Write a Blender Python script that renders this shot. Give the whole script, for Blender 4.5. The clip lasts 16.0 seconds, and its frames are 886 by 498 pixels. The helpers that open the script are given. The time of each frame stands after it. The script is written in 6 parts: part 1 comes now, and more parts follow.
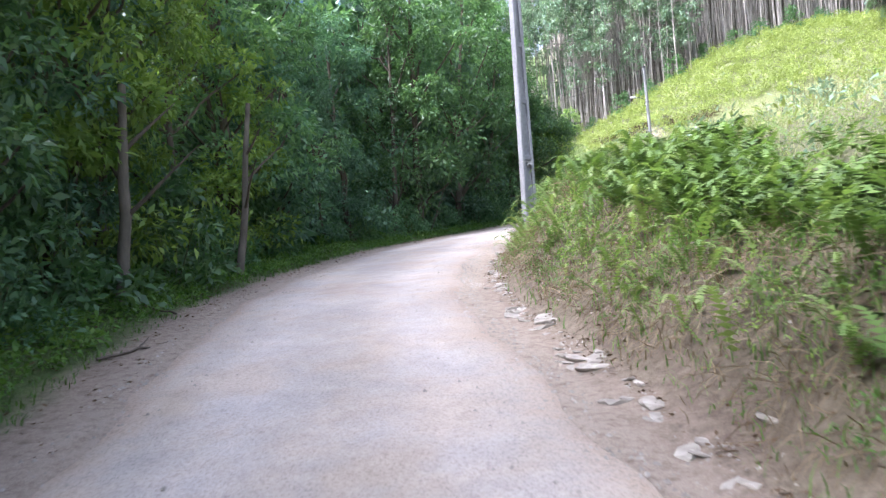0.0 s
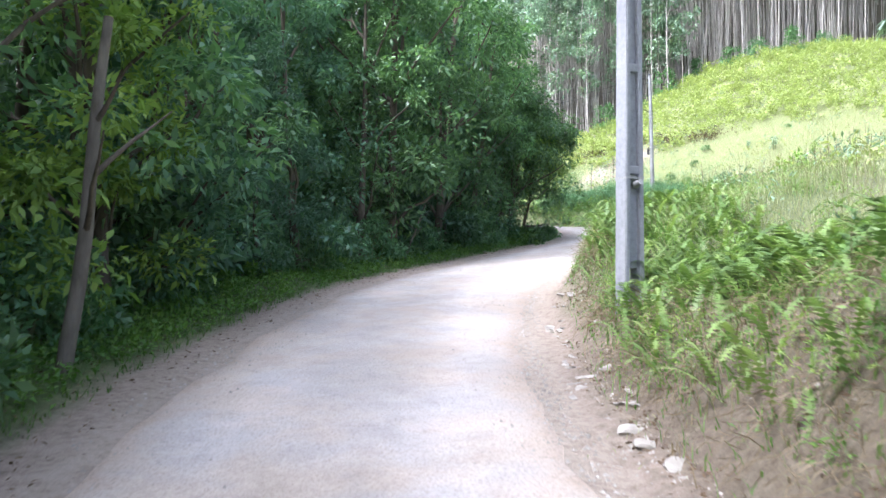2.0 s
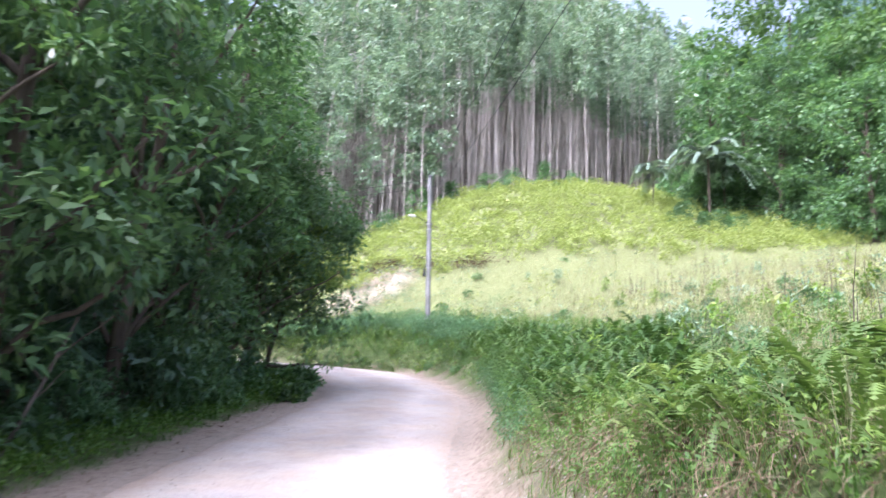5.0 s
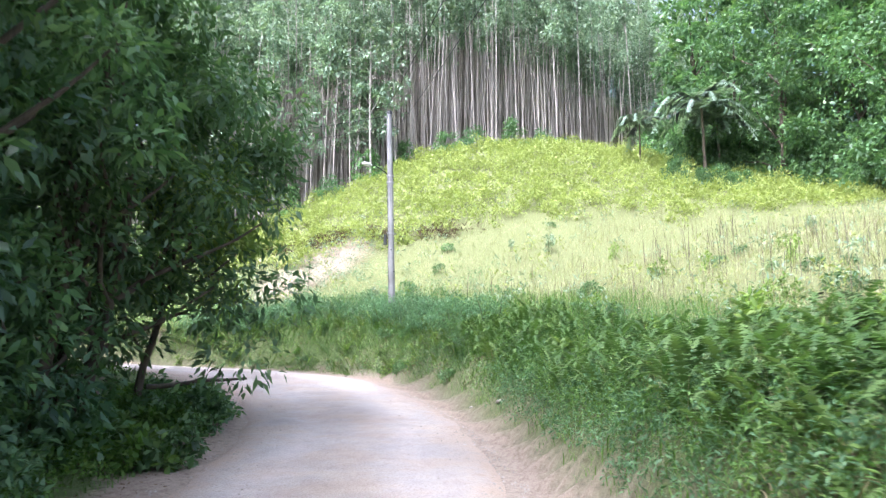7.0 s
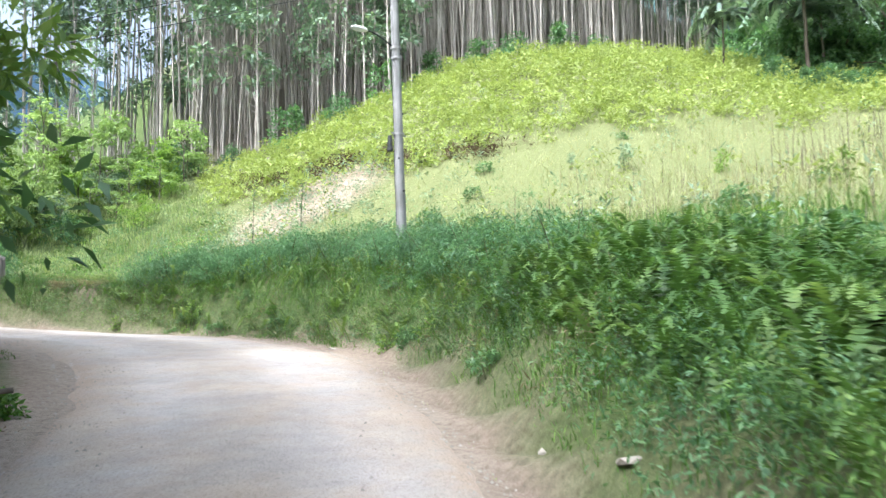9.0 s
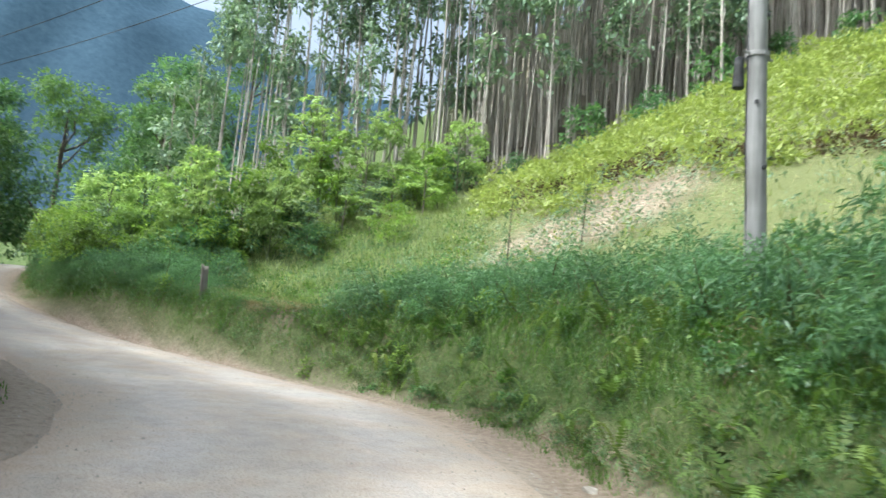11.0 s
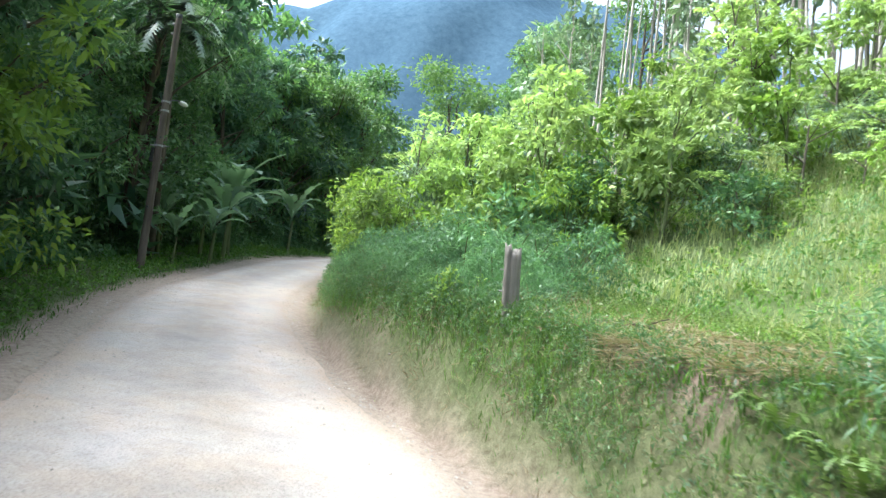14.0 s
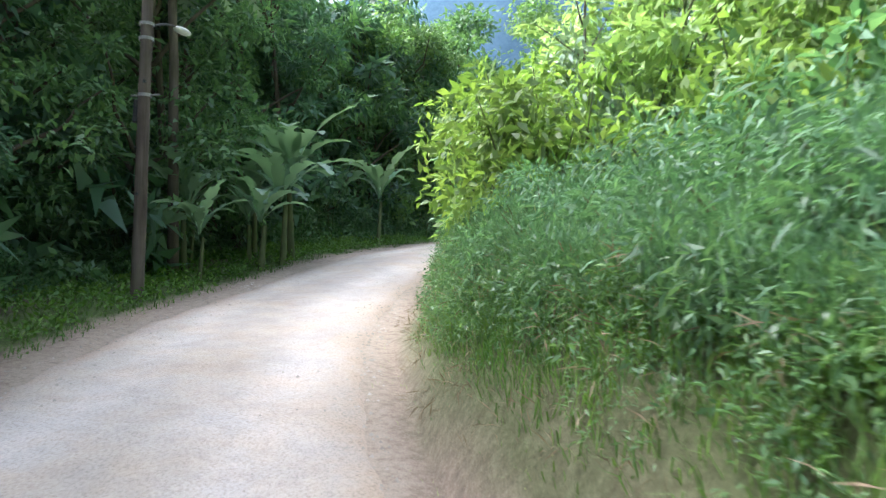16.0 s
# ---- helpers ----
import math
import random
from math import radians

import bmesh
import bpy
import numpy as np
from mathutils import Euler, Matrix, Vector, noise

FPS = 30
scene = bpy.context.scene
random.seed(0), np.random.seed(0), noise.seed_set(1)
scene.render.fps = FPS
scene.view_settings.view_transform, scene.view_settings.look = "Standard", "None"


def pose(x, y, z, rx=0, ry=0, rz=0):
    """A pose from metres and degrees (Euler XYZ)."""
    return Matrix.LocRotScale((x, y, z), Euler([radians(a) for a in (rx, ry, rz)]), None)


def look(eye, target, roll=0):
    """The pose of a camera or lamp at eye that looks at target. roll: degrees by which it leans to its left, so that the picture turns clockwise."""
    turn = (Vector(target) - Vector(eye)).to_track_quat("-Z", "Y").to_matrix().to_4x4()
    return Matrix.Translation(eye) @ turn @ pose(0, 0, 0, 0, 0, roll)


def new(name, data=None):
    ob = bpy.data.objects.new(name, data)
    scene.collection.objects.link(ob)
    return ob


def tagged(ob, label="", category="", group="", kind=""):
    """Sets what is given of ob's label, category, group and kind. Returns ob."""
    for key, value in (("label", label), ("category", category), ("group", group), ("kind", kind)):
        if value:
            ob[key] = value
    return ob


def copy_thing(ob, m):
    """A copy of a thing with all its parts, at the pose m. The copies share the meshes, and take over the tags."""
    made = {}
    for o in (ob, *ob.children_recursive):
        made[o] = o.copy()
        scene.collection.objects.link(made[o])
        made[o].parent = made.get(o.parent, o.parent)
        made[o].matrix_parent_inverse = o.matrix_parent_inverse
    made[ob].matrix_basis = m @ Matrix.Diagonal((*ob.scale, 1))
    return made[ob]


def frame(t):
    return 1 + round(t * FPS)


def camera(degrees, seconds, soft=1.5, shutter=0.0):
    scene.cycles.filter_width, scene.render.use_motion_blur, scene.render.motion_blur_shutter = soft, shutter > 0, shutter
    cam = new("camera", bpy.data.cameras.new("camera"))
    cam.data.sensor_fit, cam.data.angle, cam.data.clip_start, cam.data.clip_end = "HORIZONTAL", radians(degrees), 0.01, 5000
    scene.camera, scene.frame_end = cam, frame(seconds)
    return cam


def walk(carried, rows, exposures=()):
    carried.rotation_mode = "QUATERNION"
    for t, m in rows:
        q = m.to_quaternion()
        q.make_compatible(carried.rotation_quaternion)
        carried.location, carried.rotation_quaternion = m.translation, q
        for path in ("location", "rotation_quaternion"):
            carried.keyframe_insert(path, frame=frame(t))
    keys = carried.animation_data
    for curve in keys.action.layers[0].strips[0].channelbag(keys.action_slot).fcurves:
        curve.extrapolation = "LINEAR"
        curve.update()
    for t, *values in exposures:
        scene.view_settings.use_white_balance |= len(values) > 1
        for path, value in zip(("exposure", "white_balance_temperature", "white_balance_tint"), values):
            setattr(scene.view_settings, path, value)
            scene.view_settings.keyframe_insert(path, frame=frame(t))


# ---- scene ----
# ---------------------------------------------------------------- camera
cam = camera(60.6, 16.0, soft=1.35, shutter=0.22)
PATH = [
    (0, (2.214, 2.321, 1.274), (2.097, 4.318, 1.269), -4.2),
    (0.5, (1.747, 4.55, 1.523), (1.662, 6.548, 1.497), -2.8),
    (1, (1.272, 6.724, 1.737), (1.192, 8.722, 1.718), -1.1),
    (1.5, (0.907, 8.947, 2.009), (0.876, 10.947, 1.984), -0.3),
    (2, (0.582, 11.032, 2.277), (0.611, 13.032, 2.279), -0.2),
    (2.5, (0.353, 13.256, 2.492), (0.448, 15.252, 2.589), -0.4),
    (3, (0.239, 15.486, 2.644), (0.393, 17.476, 2.774), -0.4),
    (3.5, (0.266, 17.853, 2.686), (0.512, 19.821, 2.94), -2.2),
    (4, (0.315, 20.208, 2.784), (0.646, 22.155, 3.095), 1.5),
    (4.5, (0.534, 22.653, 2.971), (0.953, 24.586, 3.268), 2.3),
    (5, (0.983, 25.285, 3.085), (1.738, 27.103, 3.438), 2.0),
    (5.2, (1.17, 26.1, 3.16), (2.022, 27.863, 3.569), 0.9),
    (7.3, (4.589, 36.188, 3.867), (5.488, 37.955, 4.13), -0.1),
    (7.5, (5.077, 37.013, 3.871), (5.969, 38.791, 4.08), -0.3),
    (8, (6.14, 39.097, 4.102), (7.072, 40.862, 4.237), -0.6),
    (8.2, (6.612, 39.983, 4.072), (7.549, 41.744, 4.211), -0.7),
    (10.3, (10.795, 49.343, 4.805), (11.157, 51.291, 5.078), 3.8),
    (10.5, (11.061, 50.257, 4.86), (11.36, 52.215, 5.138), 5.5),
    (11, (11.398, 52.455, 5.025), (11.423, 54.439, 5.276), 4.9),
    (11.5, (11.644, 54.558, 5.221), (11.427, 56.535, 5.436), 1.4),
    (12, (11.562, 56.663, 5.389), (11.2, 58.628, 5.47), 6.4),
    (12.5, (11.298, 58.577, 5.562), (10.796, 60.512, 5.623), 7.1),
    (13, (10.71, 60.644, 5.693), (10.048, 62.531, 5.745), 5.7),
    (13.5, (9.982, 62.709, 5.806), (9.087, 64.494, 5.917), 6.1),
    (14, (8.928, 64.861, 5.9), (7.957, 66.605, 6.036), 6.2),
    (14.5, (7.831, 66.85, 6.006), (6.753, 68.531, 6.12), 3.5),
    (15, (6.598, 68.759, 6.09), (5.421, 70.372, 6.196), 2.0),
    (15.5, (4.918, 70.513, 6.237), (3.725, 72.115, 6.333), 1.6),
    (16, (3.362, 72.154, 6.271), (2.163, 73.753, 6.335), 0.1),
]
walk(cam, [(t, look(eye, target, roll)) for t, eye, target, roll in PATH],
     [(0.0, 1.80, 5480, 20), (1.5, 1.84, 5350, 16), (4.0, 1.92, 5550, 22), (5.2, 1.64, 5400, 27), (8.0, 1.80, 5550, 14), (10.5, 1.18, 5750, 4), (12.0, 1.22, 5800, 2), (12.5, 1.58, 5700, 4), (13.1, 1.46, 5750, 1), (13.6, 1.86, 5700, 6), (14.5, 1.94, 5650, 6), (16.0, 2.15, 5620, 11)])

# ---------------------------------------------------------------- light
SUN_UP, SUN_FROM = 54.0, -112.0          # elevation; compass turn from +y, to the left is minus
world = bpy.data.worlds.new("sky")
scene.world = world
world.use_nodes = True
wn = world.node_tree.nodes
sky = wn.new("ShaderNodeTexSky")
sky.sky_type = "NISHITA"
sky.sun_disc = False
sky.sun_elevation = radians(SUN_UP)
sky.sun_rotation = radians(SUN_FROM)
sky.dust_density = 9.0
sky.air_density = 1.0
wn["Background"].inputs["Strength"].default_value = 0.175
haze = wn.new("ShaderNodeHueSaturation")           # thin milky haze over the whole sky
haze.inputs["Saturation"].default_value = 0.6
world.node_tree.links.new(sky.outputs["Color"], haze.inputs["Color"])
world.node_tree.links.new(haze.outputs["Color"], wn["Background"].inputs["Color"])
sun_dir = Vector((math.sin(radians(SUN_FROM)) * math.cos(radians(SUN_UP)), math.cos(radians(SUN_FROM)) * math.cos(radians(SUN_UP)), math.sin(radians(SUN_UP))))
sun = new("sun", bpy.data.lights.new("sun", "SUN"))
sun.data.energy = 1.75
sun.data.angle = radians(12.0)
sun.data.color = (1.0, 0.95, 0.86)
sun.matrix_world = look((0, 0, 60), Vector((0, 0, 60)) - sun_dir)

# ---------------------------------------------------------------- materials
rng = np.random.default_rng(7)


def material(name, rough=0.8, spec=0.3):
    m = bpy.data.materials.new(name)
    m.use_nodes = True
    b = m.node_tree.nodes["Principled BSDF"]
    b.inputs["Roughness"].default_value = rough
    b.inputs["Specular IOR Level"].default_value = spec
    return m, m.node_tree.nodes, m.node_tree.links, b


def ramp(nodes, stops):
    r = nodes.new("ShaderNodeValToRGB")
    while len(r.color_ramp.elements) < len(stops):
        r.color_ramp.elements.new(0.5)
    for e, (p, c) in zip(r.color_ramp.elements, stops):
        e.position, e.color = p, (*c, 1)
    return r


def noise_node(nodes, links, scale, detail=6.0, rough=0.6, coord="Object", stretch=None):
    tc = nodes.new("ShaderNodeTexCoord")
    n = nodes.new("ShaderNodeTexNoise")
    n.inputs["Scale"].default_value = scale
    n.inputs["Detail"].default_value = detail
    n.inputs["Roughness"].default_value = rough
    if stretch:
        mp = nodes.new("ShaderNodeMapping")
        mp.inputs["Scale"].default_value = stretch
        links.new(tc.outputs[coord], mp.inputs["Vector"])
        links.new(mp.outputs["Vector"], n.inputs["Vector"])
    else:
        links.new(tc.outputs[coord], n.inputs["Vector"])
    return n


def mixc(nodes, links, fac, a, b, mode="MIX"):
    m = nodes.new("ShaderNodeMix")
    m.data_type = "RGBA"
    m.blend_type = mode
    for sock, v in (("Factor", fac), ("A", a), ("B", b)):
        i = {"Factor": 0, "A": 6, "B": 7}[sock]
        if isinstance(v, (int, float)):
            m.inputs[i].default_value = v
        elif isinstance(v, tuple):
            m.inputs[i].default_value = (*v, 1)
        else:
            links.new(v, m.inputs[i])
    return m.outputs[2]


def bump(nodes, links, b, height, strength, distance=0.02):
    bp = nodes.new("ShaderNodeBump")
    bp.inputs["Strength"].default_value = strength
    bp.inputs["Distance"].default_value = distance
    links.new(height, bp.inputs["Height"])
    links.new(bp.outputs["Normal"], b.inputs["Normal"])


def leaf_material(name, dark, mid, light, through_light=0.42, rough=0.5, spec=0.35):
    """Leaves: each one its own shade, with light coming through the blade."""
    m, n, l, b = material(name, rough, spec)
    geo = n.new("ShaderNodeNewGeometry")
    info = n.new("ShaderNodeObjectInfo")
    r = ramp(n, [(0.0, dark), (0.55, mid), (1.0, light)])
    patch = noise_node(n, l, 0.55, 3.0)
    add = n.new("ShaderNodeMath")
    add.operation = "MULTIPLY_ADD"
    l.new(geo.outputs["Random Per Island"], add.inputs[0])
    add.inputs[1].default_value = 0.55
    sub = n.new("ShaderNodeMath")
    sub.operation = "MULTIPLY_ADD"
    l.new(patch.outputs["Fac"], sub.inputs[0])
    sub.inputs[1].default_value = 1.1
    sub.inputs[2].default_value = -0.33
    l.new(sub.outputs[0], add.inputs[2])
    l.new(add.outputs[0], r.inputs["Fac"])
    hsv = n.new("ShaderNodeHueSaturation")
    vary = n.new("ShaderNodeMapRange")
    vary.inputs["To Min"].default_value, vary.inputs["To Max"].default_value = 0.75, 1.25
    l.new(info.outputs["Random"], vary.inputs["Value"])
    l.new(vary.outputs["Result"], hsv.inputs["Value"])
    l.new(r.outputs["Color"], hsv.inputs["Color"])
    l.new(hsv.outputs["Color"], b.inputs["Base Color"])
    tr = n.new("ShaderNodeBsdfTranslucent")
    tint = mixc(n, l, 1.0, hsv.outputs["Color"], (1.15, 1.2, 0.65), "MULTIPLY")
    l.new(tint, tr.inputs["Color"])
    mx = n.new("ShaderNodeMixShader")
    mx.inputs[0].default_value = through_light
    l.new(b.outputs[0], mx.inputs[1])
    l.new(tr.outputs[0], mx.inputs[2])
    l.new(mx.outputs[0], n["Material Output"].inputs["Surface"])
    return m


def bark_material(name, dark, light, scale=6.0, stretch=(1, 1, 0.15), rough=0.9):
    m, n, l, b = material(name, rough, 0.2)
    g = noise_node(n, l, scale, 8.0, 0.65, stretch=stretch)
    s = noise_node(n, l, 0.9, 3.0)
    r = ramp(n, [(0.3, dark), (0.7, light)])
    l.new(g.outputs["Fac"], r.inputs["Fac"])
    r2 = ramp(n, [(0.35, (0.6, 0.6, 0.58)), (0.65, (1.0, 1.0, 1.0))])
    l.new(s.outputs["Fac"], r2.inputs["Fac"])
    l.new(mixc(n, l, 1.0, r.outputs["Color"], r2.outputs["Color"], "MULTIPLY"), b.inputs["Base Color"])
    bump(n, l, b, g.outputs["Fac"], 0.7, 0.03)
    return m


LEAF_FOREST = leaf_material("leaf_forest", (0.050, 0.108, 0.052), (0.106, 0.208, 0.088), (0.198, 0.320, 0.120), rough=0.40, spec=0.5)
LEAF_DEEP = leaf_material("leaf_deep", (0.042, 0.096, 0.064), (0.084, 0.172, 0.104), (0.150, 0.262, 0.146), rough=0.38, spec=0.5)
LEAF_BRIGHT = leaf_material("leaf_bright", (0.090, 0.165, 0.035), (0.180, 0.285, 0.060), (0.310, 0.410, 0.100))
LEAF_TEAL = leaf_material("leaf_teal", (0.052, 0.116, 0.060), (0.100, 0.200, 0.100), (0.182, 0.295, 0.145))
# grey-green, paled further to put the plantation's haze into the leaves
LEAF_EUC = leaf_material("leaf_eucalyptus", (0.092, 0.160, 0.108), (0.215, 0.312, 0.212), (0.375, 0.470, 0.315), 0.26)
LEAF_FERN = leaf_material("leaf_fern", (0.070, 0.130, 0.034), (0.155, 0.240, 0.062), (0.275, 0.355, 0.115))
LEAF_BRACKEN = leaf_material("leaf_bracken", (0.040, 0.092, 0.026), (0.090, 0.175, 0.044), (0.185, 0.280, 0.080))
LEAF_HILL = leaf_material("leaf_hill", (0.155, 0.200, 0.055), (0.262, 0.318, 0.095), (0.375, 0.425, 0.165))
# lighter yellow-green that paints sunlight onto the valley crowns
LEAF_VALLEY_SUNLIT = leaf_material("leaf_valley_sunlit", (0.070, 0.145, 0.052), (0.140, 0.250, 0.085), (0.240, 0.360, 0.130))
LEAF_PIONEER = leaf_material("leaf_pioneer", (0.150, 0.240, 0.085), (0.270, 0.385, 0.145), (0.400, 0.500, 0.220))
LEAF_PALM = leaf_material("leaf_palm", (0.160, 0.240, 0.180), (0.280, 0.380, 0.300), (0.420, 0.510, 0.430), rough=0.3)
LEAF_BANANA = leaf_material("leaf_banana", (0.110, 0.195, 0.125), (0.190, 0.300, 0.205), (0.300, 0.410, 0.310), rough=0.35)
BARK_PALE = bark_material("bark_pale", (0.085, 0.075, 0.060), (0.215, 0.190, 0.155), 5.0, (1, 1, 0.3))
GRASS_GREEN = leaf_material("grass_green", (0.040, 0.100, 0.018), (0.085, 0.170, 0.030), (0.160, 0.250, 0.060))
GRASS_FRESH = leaf_material("grass_fresh", (0.070, 0.160, 0.024), (0.130, 0.265, 0.040), (0.220, 0.370, 0.080))
GRASS_TALL = leaf_material("grass_tall", (0.135, 0.185, 0.070), (0.250, 0.295, 0.135), (0.410, 0.415, 0.250))
GRASS_PALE = leaf_material("grass_pale", (0.205, 0.230, 0.112), (0.315, 0.325, 0.185), (0.465, 0.448, 0.295))
STRAW = leaf_material("straw", (0.360, 0.310, 0.220), (0.500, 0.440, 0.330), (0.640, 0.580, 0.460), 0.15, 0.8, 0.1)
GRASS_DRY = leaf_material("grass_dry", (0.170, 0.145, 0.085), (0.290, 0.250, 0.155), (0.450, 0.400, 0.270))
DEAD_BRUSH = leaf_material("dead_brush", (0.085, 0.064, 0.040), (0.165, 0.130, 0.084), (0.290, 0.240, 0.165), 0.2, 0.8, 0.1)
LITTER = leaf_material("leaf_litter", (0.060, 0.040, 0.024), (0.130, 0.090, 0.055), (0.230, 0.170, 0.110), 0.1, 0.8, 0.1)
BARK = bark_material("bark", (0.055, 0.045, 0.035), (0.170, 0.145, 0.110))
BARK_EUC = bark_material("bark_eucalyptus", (0.290, 0.262, 0.235), (0.545, 0.510, 0.465), 3.0, (1, 1, 0.08))
STEM_GREEN = bark_material("stem_green", (0.070, 0.100, 0.040), (0.170, 0.190, 0.090), 8.0)
WOOD_POST = bark_material("wood_post", (0.110, 0.100, 0.088), (0.330, 0.305, 0.270), 11.0, (1, 1, 0.06))
WOOD_BROWN = bark_material("wood_brown", (0.075, 0.060, 0.050), (0.190, 0.160, 0.138), 9.0, (1, 1, 0.06))
WOOD_OLD = bark_material("wood_old", (0.160, 0.160, 0.162), (0.370, 0.370, 0.368), 9.0, (1, 1, 0.06))
METAL = bark_material("metal_grey", (0.250, 0.250, 0.250), (0.420, 0.420, 0.420), 20.0, (1, 1, 1), 0.5)


def concrete_material():
    m, n, l, b = material("concrete_pole", 0.88, 0.25)
    g = noise_node(n, l, 14.0, 8.0, 0.7)
    s = noise_node(n, l, 1.6, 4.0, stretch=(1, 1, 0.2))
    r = ramp(n, [(0.3, (0.20, 0.205, 0.215)), (0.7, (0.31, 0.315, 0.325))])
    l.new(s.outputs["Fac"], r.inputs["Fac"])
    r2 = ramp(n, [(0.3, (0.75, 0.75, 0.75)), (0.6, (1, 1, 1))])
    l.new(g.outputs["Fac"], r2.inputs["Fac"])
    l.new(mixc(n, l, 1.0, r.outputs["Color"], r2.outputs["Color"], "MULTIPLY"), b.inputs["Base Color"])
    bump(n, l, b, g.outputs["Fac"], 0.5, 0.01)
    return m


CONCRETE = concrete_material()


def road_material():
    """Pale packed gravel: dust, wheel tracks, small stones."""
    m, n, l, b = material("road_gravel", 0.95, 0.15)
    big = noise_node(n, l, 0.35, 5.0)
    mid = noise_node(n, l, 2.6, 8.0, 0.7)
    fine = noise_node(n, l, 38.0, 6.0, 0.75)
    r = ramp(n, [(0.30, (0.362, 0.332, 0.300)), (0.52, (0.428, 0.396, 0.360)), (0.72, (0.488, 0.454, 0.416))])
    l.new(big.outputs["Fac"], r.inputs["Fac"])
    r2 = ramp(n, [(0.3, (0.87, 0.86, 0.85)), (0.62, (1.05, 1.05, 1.05))])
    l.new(mid.outputs["Fac"], r2.inputs["Fac"])
    c = mixc(n, l, 1.0, r.outputs["Color"], r2.outputs["Color"], "MULTIPLY")
    stain = noise_node(n, l, 0.9, 5.0, 0.65)
    r4 = ramp(n, [(0.38, (1.06, 0.99, 0.90)), (0.55, (1, 1, 1)), (0.68, (0.92, 0.94, 0.97))])
    l.new(stain.outputs["Fac"], r4.inputs["Fac"])
    c = mixc(n, l, 0.9, c, r4.outputs["Color"], "MULTIPLY")
    r3 = ramp(n, [(0.36, (0.66, 0.64, 0.62)), (0.5, (1, 1, 1)), (0.68, (1.18, 1.17, 1.15))])
    l.new(fine.outputs["Fac"], r3.inputs["Fac"])
    c = mixc(n, l, 0.9, c, r3.outputs["Color"], "MULTIPLY")
    track = n.new("ShaderNodeAttribute")
    track.attribute_name = "track"
    c = mixc(n, l, track.outputs["Fac"], mixc(n, l, 1.0, c, (0.90, 0.885, 0.87), "MULTIPLY"), mixc(n, l, 1.0, c, (1.08, 1.08, 1.085), "MULTIPLY"))
    edge = n.new("ShaderNodeAttribute")
    edge.attribute_name = "edge"
    rag = n.new("ShaderNodeMath")
    rag.operation = "MULTIPLY_ADD"
    l.new(mid.outputs["Fac"], rag.inputs[0])
    rag.inputs[1].default_value = 3.0
    rag.inputs[2].default_value = -1.75
    add = n.new("ShaderNodeMath")
    add.operation = "MULTIPLY_ADD"
    add.use_clamp = True
    l.new(edge.outputs["Fac"], add.inputs[0])
    add.inputs[1].default_value = 1.35
    l.new(rag.outputs[0], add.inputs[2])
    c = mixc(n, l, add.outputs[0], c, mixc(n, l, 1.0, r3.outputs["Color"], (0.350, 0.285, 0.226), "MULTIPLY"))
    l.new(c, b.inputs["Base Color"])
    bump(n, l, b, fine.outputs["Fac"], 0.5, 0.02)
    return m


